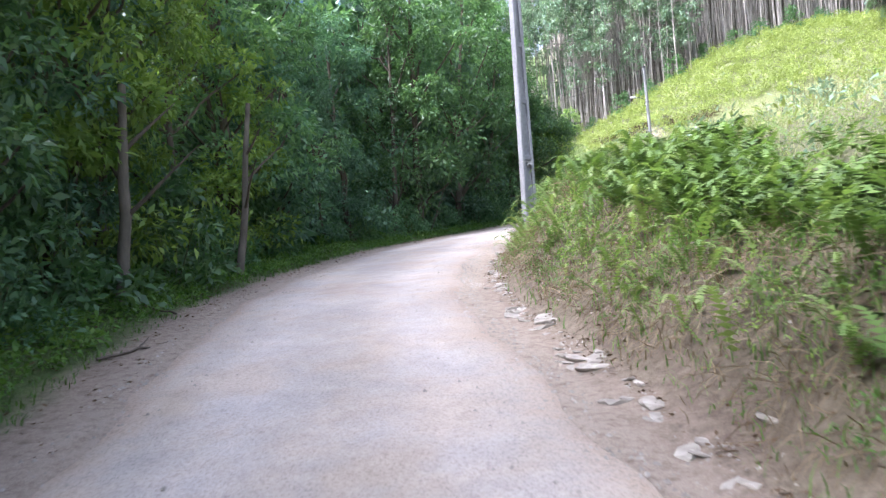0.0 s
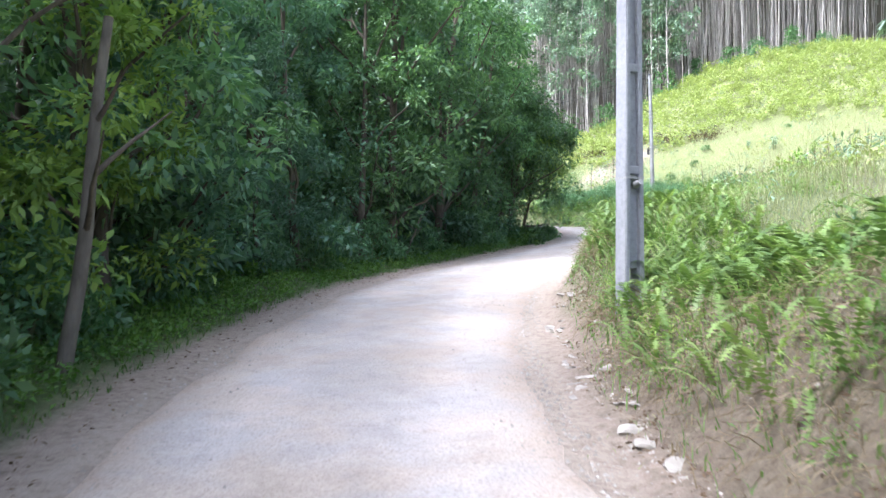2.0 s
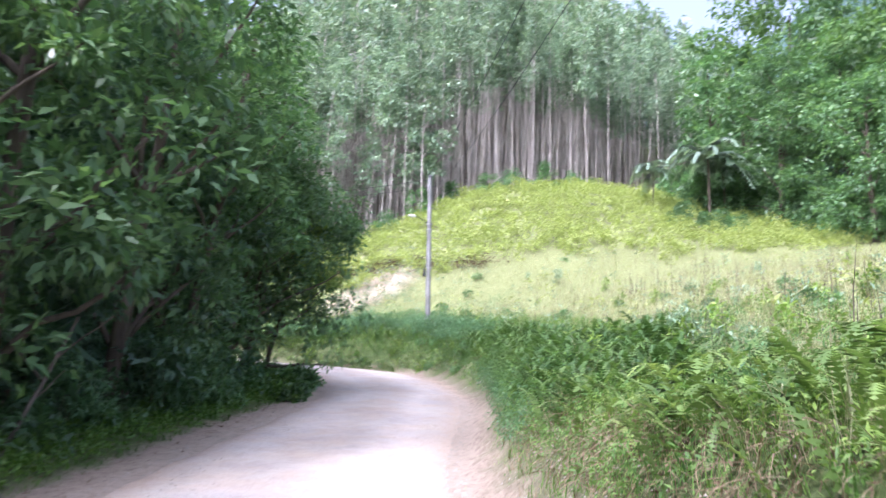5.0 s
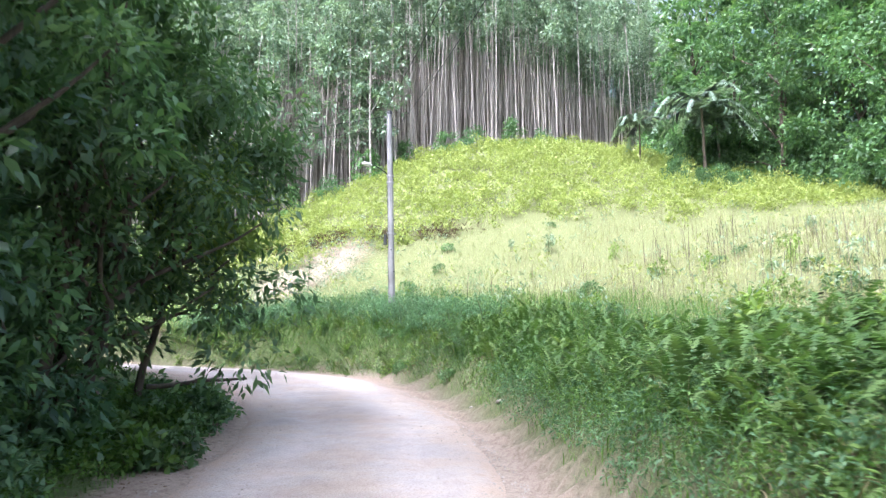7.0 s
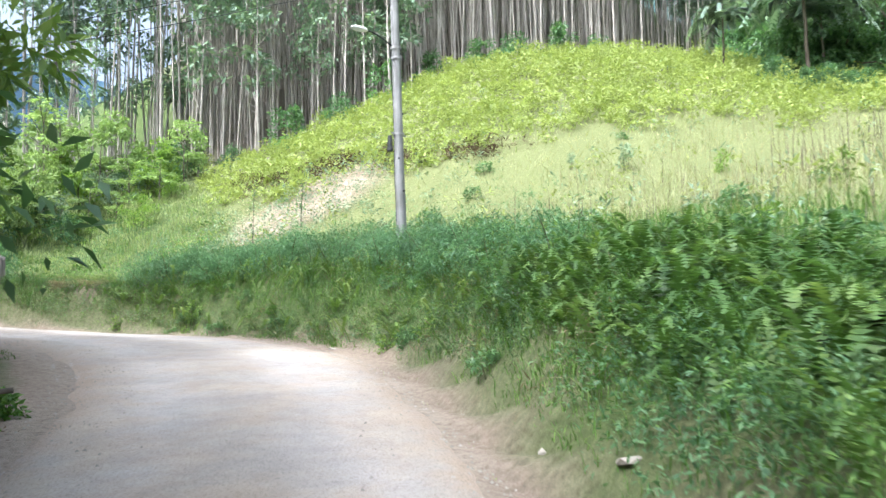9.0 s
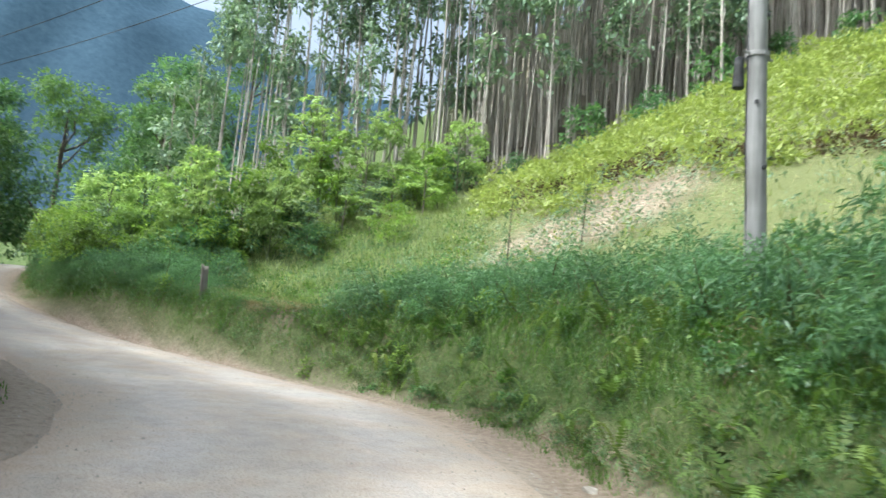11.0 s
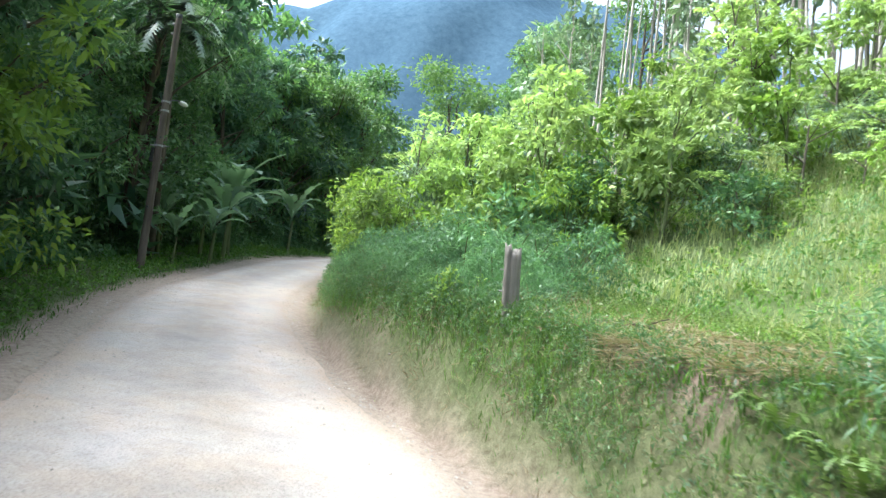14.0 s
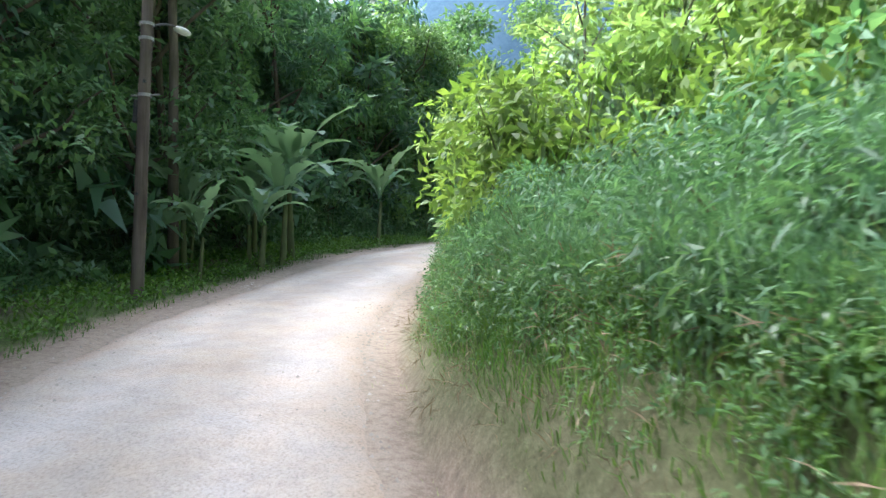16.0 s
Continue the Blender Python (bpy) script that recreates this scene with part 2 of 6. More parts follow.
def ground_material():
    """Earth, litter and low green, driven by the worn strip beside the road."""
    m, n, l, b = material("ground_earth", 0.95, 0.15)
    big = noise_node(n, l, 0.5, 6.0)
    fine = noise_node(n, l, 9.0, 9.0, 0.75)
    grain = noise_node(n, l, 60.0, 4.0, 0.7)
    earth = ramp(n, [(0.25, (0.130, 0.100, 0.074)), (0.5, (0.240, 0.192, 0.146)), (0.75, (0.36, 0.305, 0.24))])
    l.new(fine.outputs["Fac"], earth.inputs["Fac"])
    green = ramp(n, [(0.25, (0.035, 0.058, 0.018)), (0.5, (0.075, 0.110, 0.034)), (0.75, (0.15, 0.175, 0.070))])
    l.new(fine.outputs["Fac"], green.inputs["Fac"])
    a = n.new("ShaderNodeAttribute")
    a.attribute_name = "bare"
    w = n.new("ShaderNodeMath")
    w.operation = "MULTIPLY_ADD"
    l.new(big.outputs["Fac"], w.inputs[0])
    w.inputs[1].default_value = 0.9
    sh = n.new("ShaderNodeMath")
    sh.operation = "MULTIPLY_ADD"
    l.new(a.outputs["Fac"], sh.inputs[0])
    sh.inputs[1].default_value = 1.5
    sh.inputs[2].default_value = -0.72
    l.new(sh.outputs[0], w.inputs[2])
    cl = n.new("ShaderNodeClamp")
    l.new(w.outputs[0], cl.inputs["Value"])
    c = mixc(n, l, cl.outputs[0], green.outputs["Color"], earth.outputs["Color"])
    dust = n.new("ShaderNodeAttribute")
    dust.attribute_name = "dust"
    wear = n.new("ShaderNodeMath")
    wear.operation = "MULTIPLY"
    spread = n.new("ShaderNodeMapRange")
    spread.inputs["From Min"].default_value, spread.inputs["From Max"].default_value = 0.28, 0.55
    l.new(fine.outputs["Fac"], spread.inputs["Value"])
    l.new(dust.outputs["Fac"], wear.inputs[0])
    l.new(spread.outputs["Result"], wear.inputs[1])
    c = mixc(n, l, wear.outputs[0], c, (0.37, 0.310, 0.252))
    litter = n.new("ShaderNodeAttribute")
    litter.attribute_name = "litter"
    dead = ramp(n, [(0.3, (0.065, 0.048, 0.036)), (0.55, (0.130, 0.100, 0.076)), (0.8, (0.21, 0.17, 0.13))])
    l.new(fine.outputs["Fac"], dead.inputs["Fac"])
    c = mixc(n, l, litter.outputs["Fac"], c, dead.outputs["Color"])
    field = n.new("ShaderNodeAttribute")
    field.attribute_name = "field"
    hay = ramp(n, [(0.3, (0.100, 0.118, 0.045)), (0.55, (0.170, 0.185, 0.080)), (0.8, (0.25, 0.25, 0.14))])
    l.new(fine.outputs["Fac"], hay.inputs["Fac"])
    c = mixc(n, l, field.outputs["Fac"], c, hay.outputs["Color"])
    rows = n.new("ShaderNodeAttribute")
    rows.attribute_name = "plantation"
    dry = ramp(n, [(0.3, (0.085, 0.078, 0.058)), (0.55, (0.145, 0.130, 0.100)), (0.8, (0.21, 0.19, 0.15))])
    l.new(fine.outputs["Fac"], dry.inputs["Fac"])
    c = mixc(n, l, rows.outputs["Fac"], c, dry.outputs["Color"])
    r3 = ramp(n, [(0.35, (0.7, 0.7, 0.7)), (0.65, (1.1, 1.1, 1.1))])
    l.new(grain.outputs["Fac"], r3.inputs["Fac"])
    l.new(mixc(n, l, 0.7, c, r3.outputs["Color"], "MULTIPLY"), b.inputs["Base Color"])
    bump(n, l, b, fine.outputs["Fac"], 0.9, 0.06)
    return m


ROAD, EARTH = road_material(), ground_material()


def hazed_ridge_material(name, dark, mid, light):
    """Wooded ridge far away, the haze of damp valley air painted into its colours."""
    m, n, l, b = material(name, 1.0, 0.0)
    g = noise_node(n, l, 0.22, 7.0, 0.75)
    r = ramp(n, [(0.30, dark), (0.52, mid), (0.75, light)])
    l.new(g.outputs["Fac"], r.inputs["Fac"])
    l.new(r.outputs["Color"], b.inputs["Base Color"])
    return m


# blue-grey base colours carry the distance haze over the woods
HAZED_FAR_WOODS = hazed_ridge_material("hazed_far_woods", (0.038, 0.070, 0.104), (0.058, 0.098, 0.138), (0.080, 0.125, 0.165))
HAZED_HILL_WOODS = hazed_ridge_material("hazed_hill_woods", (0.034, 0.060, 0.062), (0.052, 0.086, 0.084), (0.076, 0.112, 0.104))

# ---------------------------------------------------------------- the lie of the land
# centre of the road: x, y, z, half width
LINE = np.array([
    (5.2, -14, -2.1, 1.95), (3.2, -6, -1.35, 1.95), (2.1, 0, -0.80, 1.95), (1.05, 7.2, -0.14, 1.95),
    (0.5, 10.5, 0.22, 1.88), (0.0, 14, 0.54, 1.82), (-0.22, 19, 0.82, 1.9), (0.1, 24, 1.08, 2.05),
    (1.1, 29.5, 1.42, 2.15), (3.8, 36.8, 1.88, 2.05), (6.0, 41.6, 2.22, 2.1), (7.8, 45.4, 2.52, 2.1),
    (9.1, 49, 2.80, 2.1), (10.0, 53, 3.14, 2.2), (10.4, 57, 3.45, 2.45), (10.1, 60.5, 3.66, 2.7),
    (8.9, 64.2, 3.86, 2.8), (6.5, 67.3, 4.02, 2.6), (3.6, 70.3, 4.26, 2.3), (1.0, 72.6, 4.55, 2.0),
    (-2.3, 75.7, 5.0, 1.8), (-5.1, 79.0, 5.46, 1.7), (-7.4, 82.7, 5.96, 1.6), (-9.6, 87.2, 6.6, 1.6),
    (-11.4, 91.5, 7.05, 1.6), (-13.2, 97, 7.5, 1.7), (-16.0, 105, 7.9, 1.8), (-20, 115, 8.2, 1.8)])


def spline(p, step=0.2):
    """Catmull-Rom through the rows of p, evenly sampled."""
    q = np.vstack([2 * p[0] - p[1], p, 2 * p[-1] - p[-2]])
    out = []
    for i in range(1, len(q) - 2):
        n = max(2, int(np.linalg.norm(q[i + 1, :2] - q[i, :2]) / step))
        t = np.linspace(0, 1, n, endpoint=False)[:, None]
        a, b, c, d = q[i - 1], q[i], q[i + 1], q[i + 2]
        out.append(0.5 * (2 * b + (c - a) * t + (2 * a - 5 * b + 4 * c - d) * t**2 + (3 * b - a - 3 * c + d) * t**3))
    return np.vstack(out)


MID = spline(LINE)
TAN = np.gradient(MID[:, :2], axis=0)
TAN /= np.linalg.norm(TAN, axis=1)[:, None]
RIGHT = np.stack([TAN[:, 1], -TAN[:, 0]], 1)


def beside(x, y):
    """For places: index along the road, metres to the right of its centre, half width, road height."""
    x, y = np.atleast_1d(np.asarray(x, float)), np.atleast_1d(np.asarray(y, float))
    idx = np.empty(x.shape, int)
    for a in range(0, len(x), 4000):
        d2 = (x[a:a + 4000, None] - MID[None, :, 0]) ** 2 + (y[a:a + 4000, None] - MID[None, :, 1]) ** 2
        idx[a:a + 4000] = d2.argmin(1)
    off = np.stack([x, y], 1) - MID[idx, :2]
    side = (off * RIGHT[idx]).sum(1)
    return idx, np.sign(side) * np.hypot(off[:, 0], off[:, 1]), MID[idx, 3], MID[idx, 2]


def step01(a, b, v):
    t = np.clip((v - a) / (b - a), 0, 1)
    return t * t * (3 - 2 * t)


def waves(x, y, size, seed=0):
    """Cheap smooth unevenness in -1..1."""
    r = np.random.default_rng(seed)
    out = 0
    for k in range(7):
        a, p, f = r.uniform(0, 6.28), r.uniform(0, 6.28), r.uniform(0.6, 1.9) / size
        out = out + np.sin((x * np.cos(a) + y * np.sin(a)) * 6.28 * f + p)
    return out / 4.5


def land(x, y):
    """Height of the ground."""
    x, y = np.atleast_1d(np.asarray(x, float)), np.atleast_1d(np.asarray(y, float))
    idx, side, half, road = beside(x, y)
    e = np.abs(side) - half
    right = side > 0
    along = MID[idx, 1]
    # right hand: ditch, cut bank, hillside, dome of the hill
    bank = 1.15 + 0.18 * np.sin(along * 0.5) + 0.50 * np.exp(-((along - 72.0) / 4.5) ** 2) - 0.4 * step01(15, 19, along) * (1 - step01(22, 26, along))
    start = 1 - step01(19, 25, along)
    near_post = np.exp(-((along - 72.0) / 4.5) ** 2)
    ledge = 0.75 * np.exp(-((along - 60.5) / 5.5) ** 2) * step01(0.8, 2.4, e) * (1 - step01(4, 15, e))
    toe = 0.55 * np.exp(-((along - 62.5) / 6.0) ** 2)
    up = -0.10 * np.exp(-((e - 0.35) / 0.3) ** 2) + bank * step01(0.45 - 0.15 * near_post + 0.28 * start + toe, 1.5 - 0.5 * near_post + 0.55 * start + toe, e) + ledge
    shelf = 3.6 * np.exp(-((along - 71.5) / 4.5) ** 2)
    far = np.clip(e - 1.3 - shelf, 0, None)
    up = up + 0.24 * np.minimum(far, 60) + 0.10 * np.clip(far - 60, 0, 200)
    dy = np.where(y > 88, (y - 88) / 55, (y - 88) / 13.5)
    dx = np.where(x > 36, (x - 36) / 17, (x - 34) / 14)
    dome = 9.2 * np.exp(-0.5 * (dx**2 + dy**2))
    behind = 32.0 * step01(93, 116, y) * np.exp(-0.5 * (((x - 70) / 45) ** 2 + ((y - 150) / 32) ** 2))
    rz = road + up + (dome + behind) * step01(2, 12, e)
    # left hand: worn shoulder, grass verge, forest floor
    down = 0.10 * step01(0.9, 2.0, e) - 0.05 * np.clip(e - 3, 0, 30) + 0.16 * np.clip(e - 45, 0, 300)
    lz = road + down
    z = np.where(e < 0, road - 0.06, np.where(right, rz, lz))
    rough = step01(0.6, 3.0, e)
    z = z + rough * (0.10 * waves(x, y, 5.0, 1) + 0.05 * waves(x, y, 1.6, 2)) + 0.015 * step01(0, 0.4, e) * waves(x, y, 0.7, 3)
    return z


def trodden(x, y, size=1.0):
    """True on the brown trodden patch beside the fence post."""
    _, s, h, _ = beside(x, y)
    x, y = np.atleast_1d(x), np.atleast_1d(y)
    return np.hypot(((x - 7.5) * 0.72 - (y - 72.4) * 0.69) / 2.2, (s - h - 2.15) / 0.95) + 0.30 * waves(x, y, 1.7, 77) < size


def land1(x, y):
    return float(land(x, y)[0])


def mesh_object(name, verts, faces, mat, parent=None, smooth=False):
    """verts (n,3), faces (m,k) or a list of such arrays."""
    me = bpy.data.meshes.new(name)
    blocks = faces if isinstance(faces, list) else [faces]
    loops = np.concatenate([f.ravel() for f in blocks]).astype(np.int32)
    sizes = np.concatenate([np.full(len(f), f.shape[1]) for f in blocks]).astype(np.int32)
    starts = np.concatenate([[0], np.cumsum(sizes)[:-1]]).astype(np.int32)
    me.vertices.add(len(verts))
    me.vertices.foreach_set("co", np.asarray(verts, np.float32).ravel())
    me.loops.add(len(loops))
    me.loops.foreach_set("vertex_index", loops)
    me.polygons.add(len(sizes))
    me.polygons.foreach_set("loop_start", starts)
    me.polygons.foreach_set("loop_total", sizes)
    me.update(calc_edges=True)
    if smooth:
        me.polygons.foreach_set("use_smooth", np.ones(len(sizes), bool))
    me.materials.append(mat)
    ob = new(name, me)
    if parent:
        ob.parent = parent
    return ob


def part(name, bm, mat, parent, label=""):
    me = bpy.data.meshes.new(name)
    bm.to_mesh(me)
    bm.free()
    me.materials.append(mat)
    ob = new(name, me)
    ob.parent = parent
    return tagged(ob, label)


def grid_faces(nu, nv, wrap=False):
    i, j = np.meshgrid(np.arange(nu - 1), np.arange(nv if wrap else nv - 1), indexing="ij")
    a = i * nv + j
    b = i * nv + (j + 1) % nv
    return np.stack([a, b, b + nv, a + nv], -1).reshape(-1, 4)


# ground: one sheet, fine by the road, coarse to the horizon
def axis(lo, hi, step, grow, end_lo, end_hi):
    a = list(np.arange(lo, hi + step / 2, step))
    d = step
    while a[-1] < end_hi:
        d *= grow
        a.append(a[-1] + d)
    d = step
    while a[0] > end_lo:
        d *= grow
        a.insert(0, a[0] - d)
    return np.array(a)


gx, gy = axis(-9, 18, 0.46, 1.12, -2500, 2500), axis(0, 90, 0.46, 1.12, -2500, 2500)
GX, GY = np.meshgrid(gx, gy, indexing="ij")
fx, fy = GX.ravel(), GY.ravel()
fz = land(fx, fy)
ground = mesh_object("ground", np.stack([fx, fy, fz], 1), grid_faces(len(gx), len(gy))[:, ::-1], EARTH, smooth=True)
tagged(ground, "brown earth and low green growth beside the dirt road", "ground", kind="structure")
_, gside, ghalf, _ = beside(fx, fy)
ge = np.abs(gside) - ghalf
early = 1 - step01(20, 30, fy)
late = step01(40, 50, fy)
gtoe = 0.55 * np.exp(-((fy - 62.5) / 6.0) ** 2)
bare = np.where(gside < 0, 1 - step01(0.7, 1.1, ge), 1.0 - (0.62 - 0.36 * early + 0.06 * late) * step01(0.35 - 0.1 * late + gtoe, 0.8 - 0.1 * late + gtoe, ge) - (0.36 - 0.10 * early - 0.16 * late) * step01(0.9, 1.7, ge))
stand_floor = step01(85.5, 88.5, fy + 1.5 * waves(fx, fy, 6.0, 12)) * step01(12, 16, fx) * (1 - step01(62, 75, fx)) * (1 - step01(150, 170, fy))
scar = np.exp(-(((fx - 16.3) / 3.5) ** 2 + ((fy - 74.6) / 2.3) ** 2) ** 2)
drive = trodden(fx, fy).astype(float)
forest_floor = (gside < 0) * step01(1.9, 2.8, ge) * (1 - step01(32, 48, ge))
bare = np.maximum.reduce([bare, scar, drive])
for key, value in (("litter", np.maximum.reduce([forest_floor, 0.45 * drive, 0.6 * (gside > 0) * (1 - step01(19, 25, fy)) * step01(0.55, 0.9, ge) * (1 - step01(1.8, 2.6, ge))])), ("plantation", stand_floor), ("field", (gside > 0) * step01(4, 8, ge) * step01(11, 15, fx) * (1 - scar) * (1 - step01(90, 100, fy)) * (1 - stand_floor) * 0.9), ("dust", np.maximum(scar, 1 - step01(0.0, np.where(gside > 0, 0.8 - 0.4 * late, 0.8), ge)))):
    layer = ground.data.attributes.new(key, "FLOAT", "POINT")
    layer.data.foreach_set("value", value.astype(np.float32))
att = ground.data.attributes.new("bare", "FLOAT", "POINT")
att.data.foreach_set("value", bare.astype(np.float32))

# road: a crowned strip with ragged edges
ROWS_ACROSS = 19
u = np.linspace(-1, 1, ROWS_ACROSS)
si = np.arange(0, len(MID), 1)
rag = 0.09 * waves(MID[:, 0], MID[:, 1], 2.6, 8) + 0.03 * waves(MID[:, 0], MID[:, 1], 1.1, 9)
rag2 = 0.09 * waves(MID[:, 0], MID[:, 1], 2.3, 18) + 0.03 * waves(MID[:, 0], MID[:, 1], 0.9, 19)
halfs = MID[:, 3][:, None] + 0.12 + np.where(u[None, :] > 0, rag[:, None], rag2[:, None])
RX = MID[:, 0][:, None] + RIGHT[:, 0][:, None] * halfs * u[None]
RY = MID[:, 1][:, None] + RIGHT[:, 1][:, None] * halfs * u[None]
ruts = -0.02 * np.exp(-((np.abs(u) - 0.45) / 0.16) ** 2)[None]
RZ = MID[:, 2][:, None] + 0.03 - 0.07 * u[None] ** 4 + ruts + 0.012 * waves(RX, RY, 1.5, 5) + 0.006 * waves(RX, RY, 0.5, 6)
RZ[:, [0, -1]] -= 0.16
road = mesh_object("road", np.stack([RX, RY, RZ], -1).reshape(-1, 3), grid_faces(len(MID), ROWS_ACROSS), ROAD, smooth=True)
tagged(road, "pale packed gravel road with dusty wheel tracks", "road", kind="structure")
wheel = np.exp(-((np.abs(u[None] - 0.10 * waves(MID[:, 0], MID[:, 1], 14.0, 21)[:, None]) - 0.44) / 0.20) ** 2) * (0.7 + 0.3 * waves(RX, RY, 6.0, 22))
att = road.data.attributes.new("track", "FLOAT", "POINT")
att.data.foreach_set("value", np.clip(wheel, 0, 1).astype(np.float32).ravel())
att = road.data.attributes.new("edge", "FLOAT", "POINT")
att.data.foreach_set("value", np.broadcast_to(step01(0.58, 1.0, np.abs(u))[None], RX.shape).astype(np.float32).ravel())

# ---------------------------------------------------------------- far ridge
def ridge(name, label, centre, direction, length, depth, height, seed, mat=HAZED_FAR_WOODS):
    """A wooded mountain ridge: a long swelling sheet with spurs, standing behind everything."""
    n, k = 150, 70
    a, b = np.meshgrid(np.linspace(-1, 1, n), np.linspace(-1, 1, k), indexing="ij")
    c, s = math.cos(radians(direction)), math.sin(radians(direction))
    x = centre[0] + c * a * length / 2 - s * b * depth / 2
    y = centre[1] + s * a * length / 2 + c * b * depth / 2
    crest = 0.84 + 0.12 * waves(a * 100, b * 6, 90, seed) 
    z = height * np.clip(np.cos(b * 1.5708), 0, 1) ** 0.9 * crest * (1 - 0.6 * np.abs(a) ** 3) + 0.012 * height * waves(x, y, 60, seed + 2) + 0.022 * height * waves(x, y, 150, seed + 3) + 0.020 * height * waves(x, y, 85, seed + 4) - 30
    ob = mesh_object(name, np.stack([x, y, z], -1).reshape(-1, 3), grid_faces(n, k), mat, smooth=True)
    return tagged(ob, label, "mountain", kind="structure")


# haze on these ridges comes from their painted colours
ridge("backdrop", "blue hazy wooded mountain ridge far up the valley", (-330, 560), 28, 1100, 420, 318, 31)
ridge("backdrop", "dark wooded hill rising behind the slope forest", (196, 198), 134, 230, 150, 196, 51, HAZED_HILL_WOODS)
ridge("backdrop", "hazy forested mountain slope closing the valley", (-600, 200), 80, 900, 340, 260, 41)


# ---------------------------------------------------------------- plant building
def unit(v):
    return v / (np.linalg.norm(v, axis=-1, keepdims=True) + 1e-9)


def leaves(centres, ways, lengths, widths, droop=0.25, seed=0, plain=False):
    """Leaf blades: a kite of four corners folded along its rib, each pointing its own way; plain ones have three."""
    r = np.random.default_rng(seed)
    n = len(centres)
    ways = unit(ways)
    side = unit(np.cross(ways, r.normal(size=(n, 3)) * 0.6 + np.array([0, 0, 1.0])))
    up = np.cross(side, ways)
    L, W = lengths[:, None], widths[:, None]
    base = centres
    tip = centres + ways * L - up * L * droop
    left = centres + ways * L * 0.45 + side * W * 0.5 + up * W * 0.12
    right = centres + ways * L * 0.45 - side * W * 0.5 + up * W * 0.12
    if plain:
        return np.stack([base - side * W * 0.45, base + side * W * 0.45, tip], 1).reshape(-1, 3), np.arange(3 * n).reshape(n, 3)
    v = np.stack([base, right, tip, left], 1).reshape(-1, 3)
    f = np.arange(4 * n).reshape(n, 4)
    return v, f


def blades(roots, heights, widths, lean, seed=0, plain=False):
    """Grass blades: two bent segments, three quads' worth of green each ending in a point."""
    r = np.random.default_rng(seed)
    n = len(roots)
    a = r.uniform(0, 6.283, n)
    out = np.stack([np.cos(a), np.sin(a), np.zeros(n)], 1)
    side = np.stack([-np.sin(a), np.cos(a), np.zeros(n)], 1)
    H, W, K = heights[:, None], widths[:, None], (lean * r.uniform(0.3, 1.4, n))[:, None]
    up = np.array([0, 0, 1.0])
    p1 = roots + up * H * 0.55 + out * H * K * 0.25
    p2 = roots + up * H * (1 - 0.25 * K) + out * H * K * 0.85
    if plain:
        return np.stack([roots - side * W / 2, roots + side * W / 2, p2], 1).reshape(-1, 3), np.arange(3 * n).reshape(n, 3)
    v = np.stack([roots - side * W / 2, roots + side * W / 2, p1 + side * W * 0.42, p1 - side * W * 0.42, p2], 1).reshape(-1, 3)
    b = np.arange(n)[:, None] * 5
    return v, [np.hstack([b, b + 1, b + 2, b + 3]), np.hstack([b + 3, b + 2, b + 4])]


def join(pieces):
    """Pieces of (verts, faces or list of faces) into one such pair."""
    vs, by, k = [], {}, 0
    for v, f in pieces:
        for block in (f if isinstance(f, list) else [f]):
            by.setdefault(block.shape[1], []).append(block + k)
        vs.append(v)
        k += len(v)
    return np.vstack(vs), [np.vstack(b) for b in by.values()]


def tube(points, radii, sides=8):
    """A tapered tube along points."""
    p = np.asarray(points, float)
    t = unit(np.gradient(p, axis=0))
    ref = np.where(np.abs(t[:, 2:3]) > 0.9, np.array([[1.0, 0, 0]]), np.array([[0, 0, 1.0]]))
    a = unit(np.cross(t, ref))
    b = np.cross(t, a)
    ang = np.linspace(0, 6.283, sides, endpoint=False)
    ring = np.cos(ang)[None, :, None] * a[:, None] + np.sin(ang)[None, :, None] * b[:, None]
    v = p[:, None] + ring * np.asarray(radii, float)[:, None, None]
    return v.reshape(-1, 3), grid_faces(len(p), sides, True)


def crooked(start, end, n, wobble, r):
    t = np.linspace(0, 1, n)[:, None]
    w = r.normal(size=(n, 3)) * wobble * np.sin(t * 3.1416)
    return np.asarray(start) * (1 - t) + np.asarray(end) * t + np.cumsum(w, 0) * 0.5


def clump_leaves(centres, sizes, per, length, width, seed, flat=0.7, hang=0.3, plain=False):
    """Leaves gathered in clumps: more at each clump's outside and top, pointing outwards and down."""
    r = np.random.default_rng(seed)
    c = np.repeat(centres, per, axis=0)
    s = np.repeat(sizes, per)[:, None]
    d = unit(r.normal(size=(len(c), 3)) + np.array([0, 0, 0.25]))
    rad = r.uniform(0.25, 1.0, (len(c), 1)) ** 0.6
    p = c + d * rad * s * np.array([1, 1, flat])
    way = d * 0.8 + r.normal(size=d.shape) * 0.55 + np.array([0, 0, -hang])
    k = r.uniform(0.6, 1.35, len(c))
    return leaves(p, way, length * k, width * k, 0.2, seed + 1, plain or length >= 0.40)


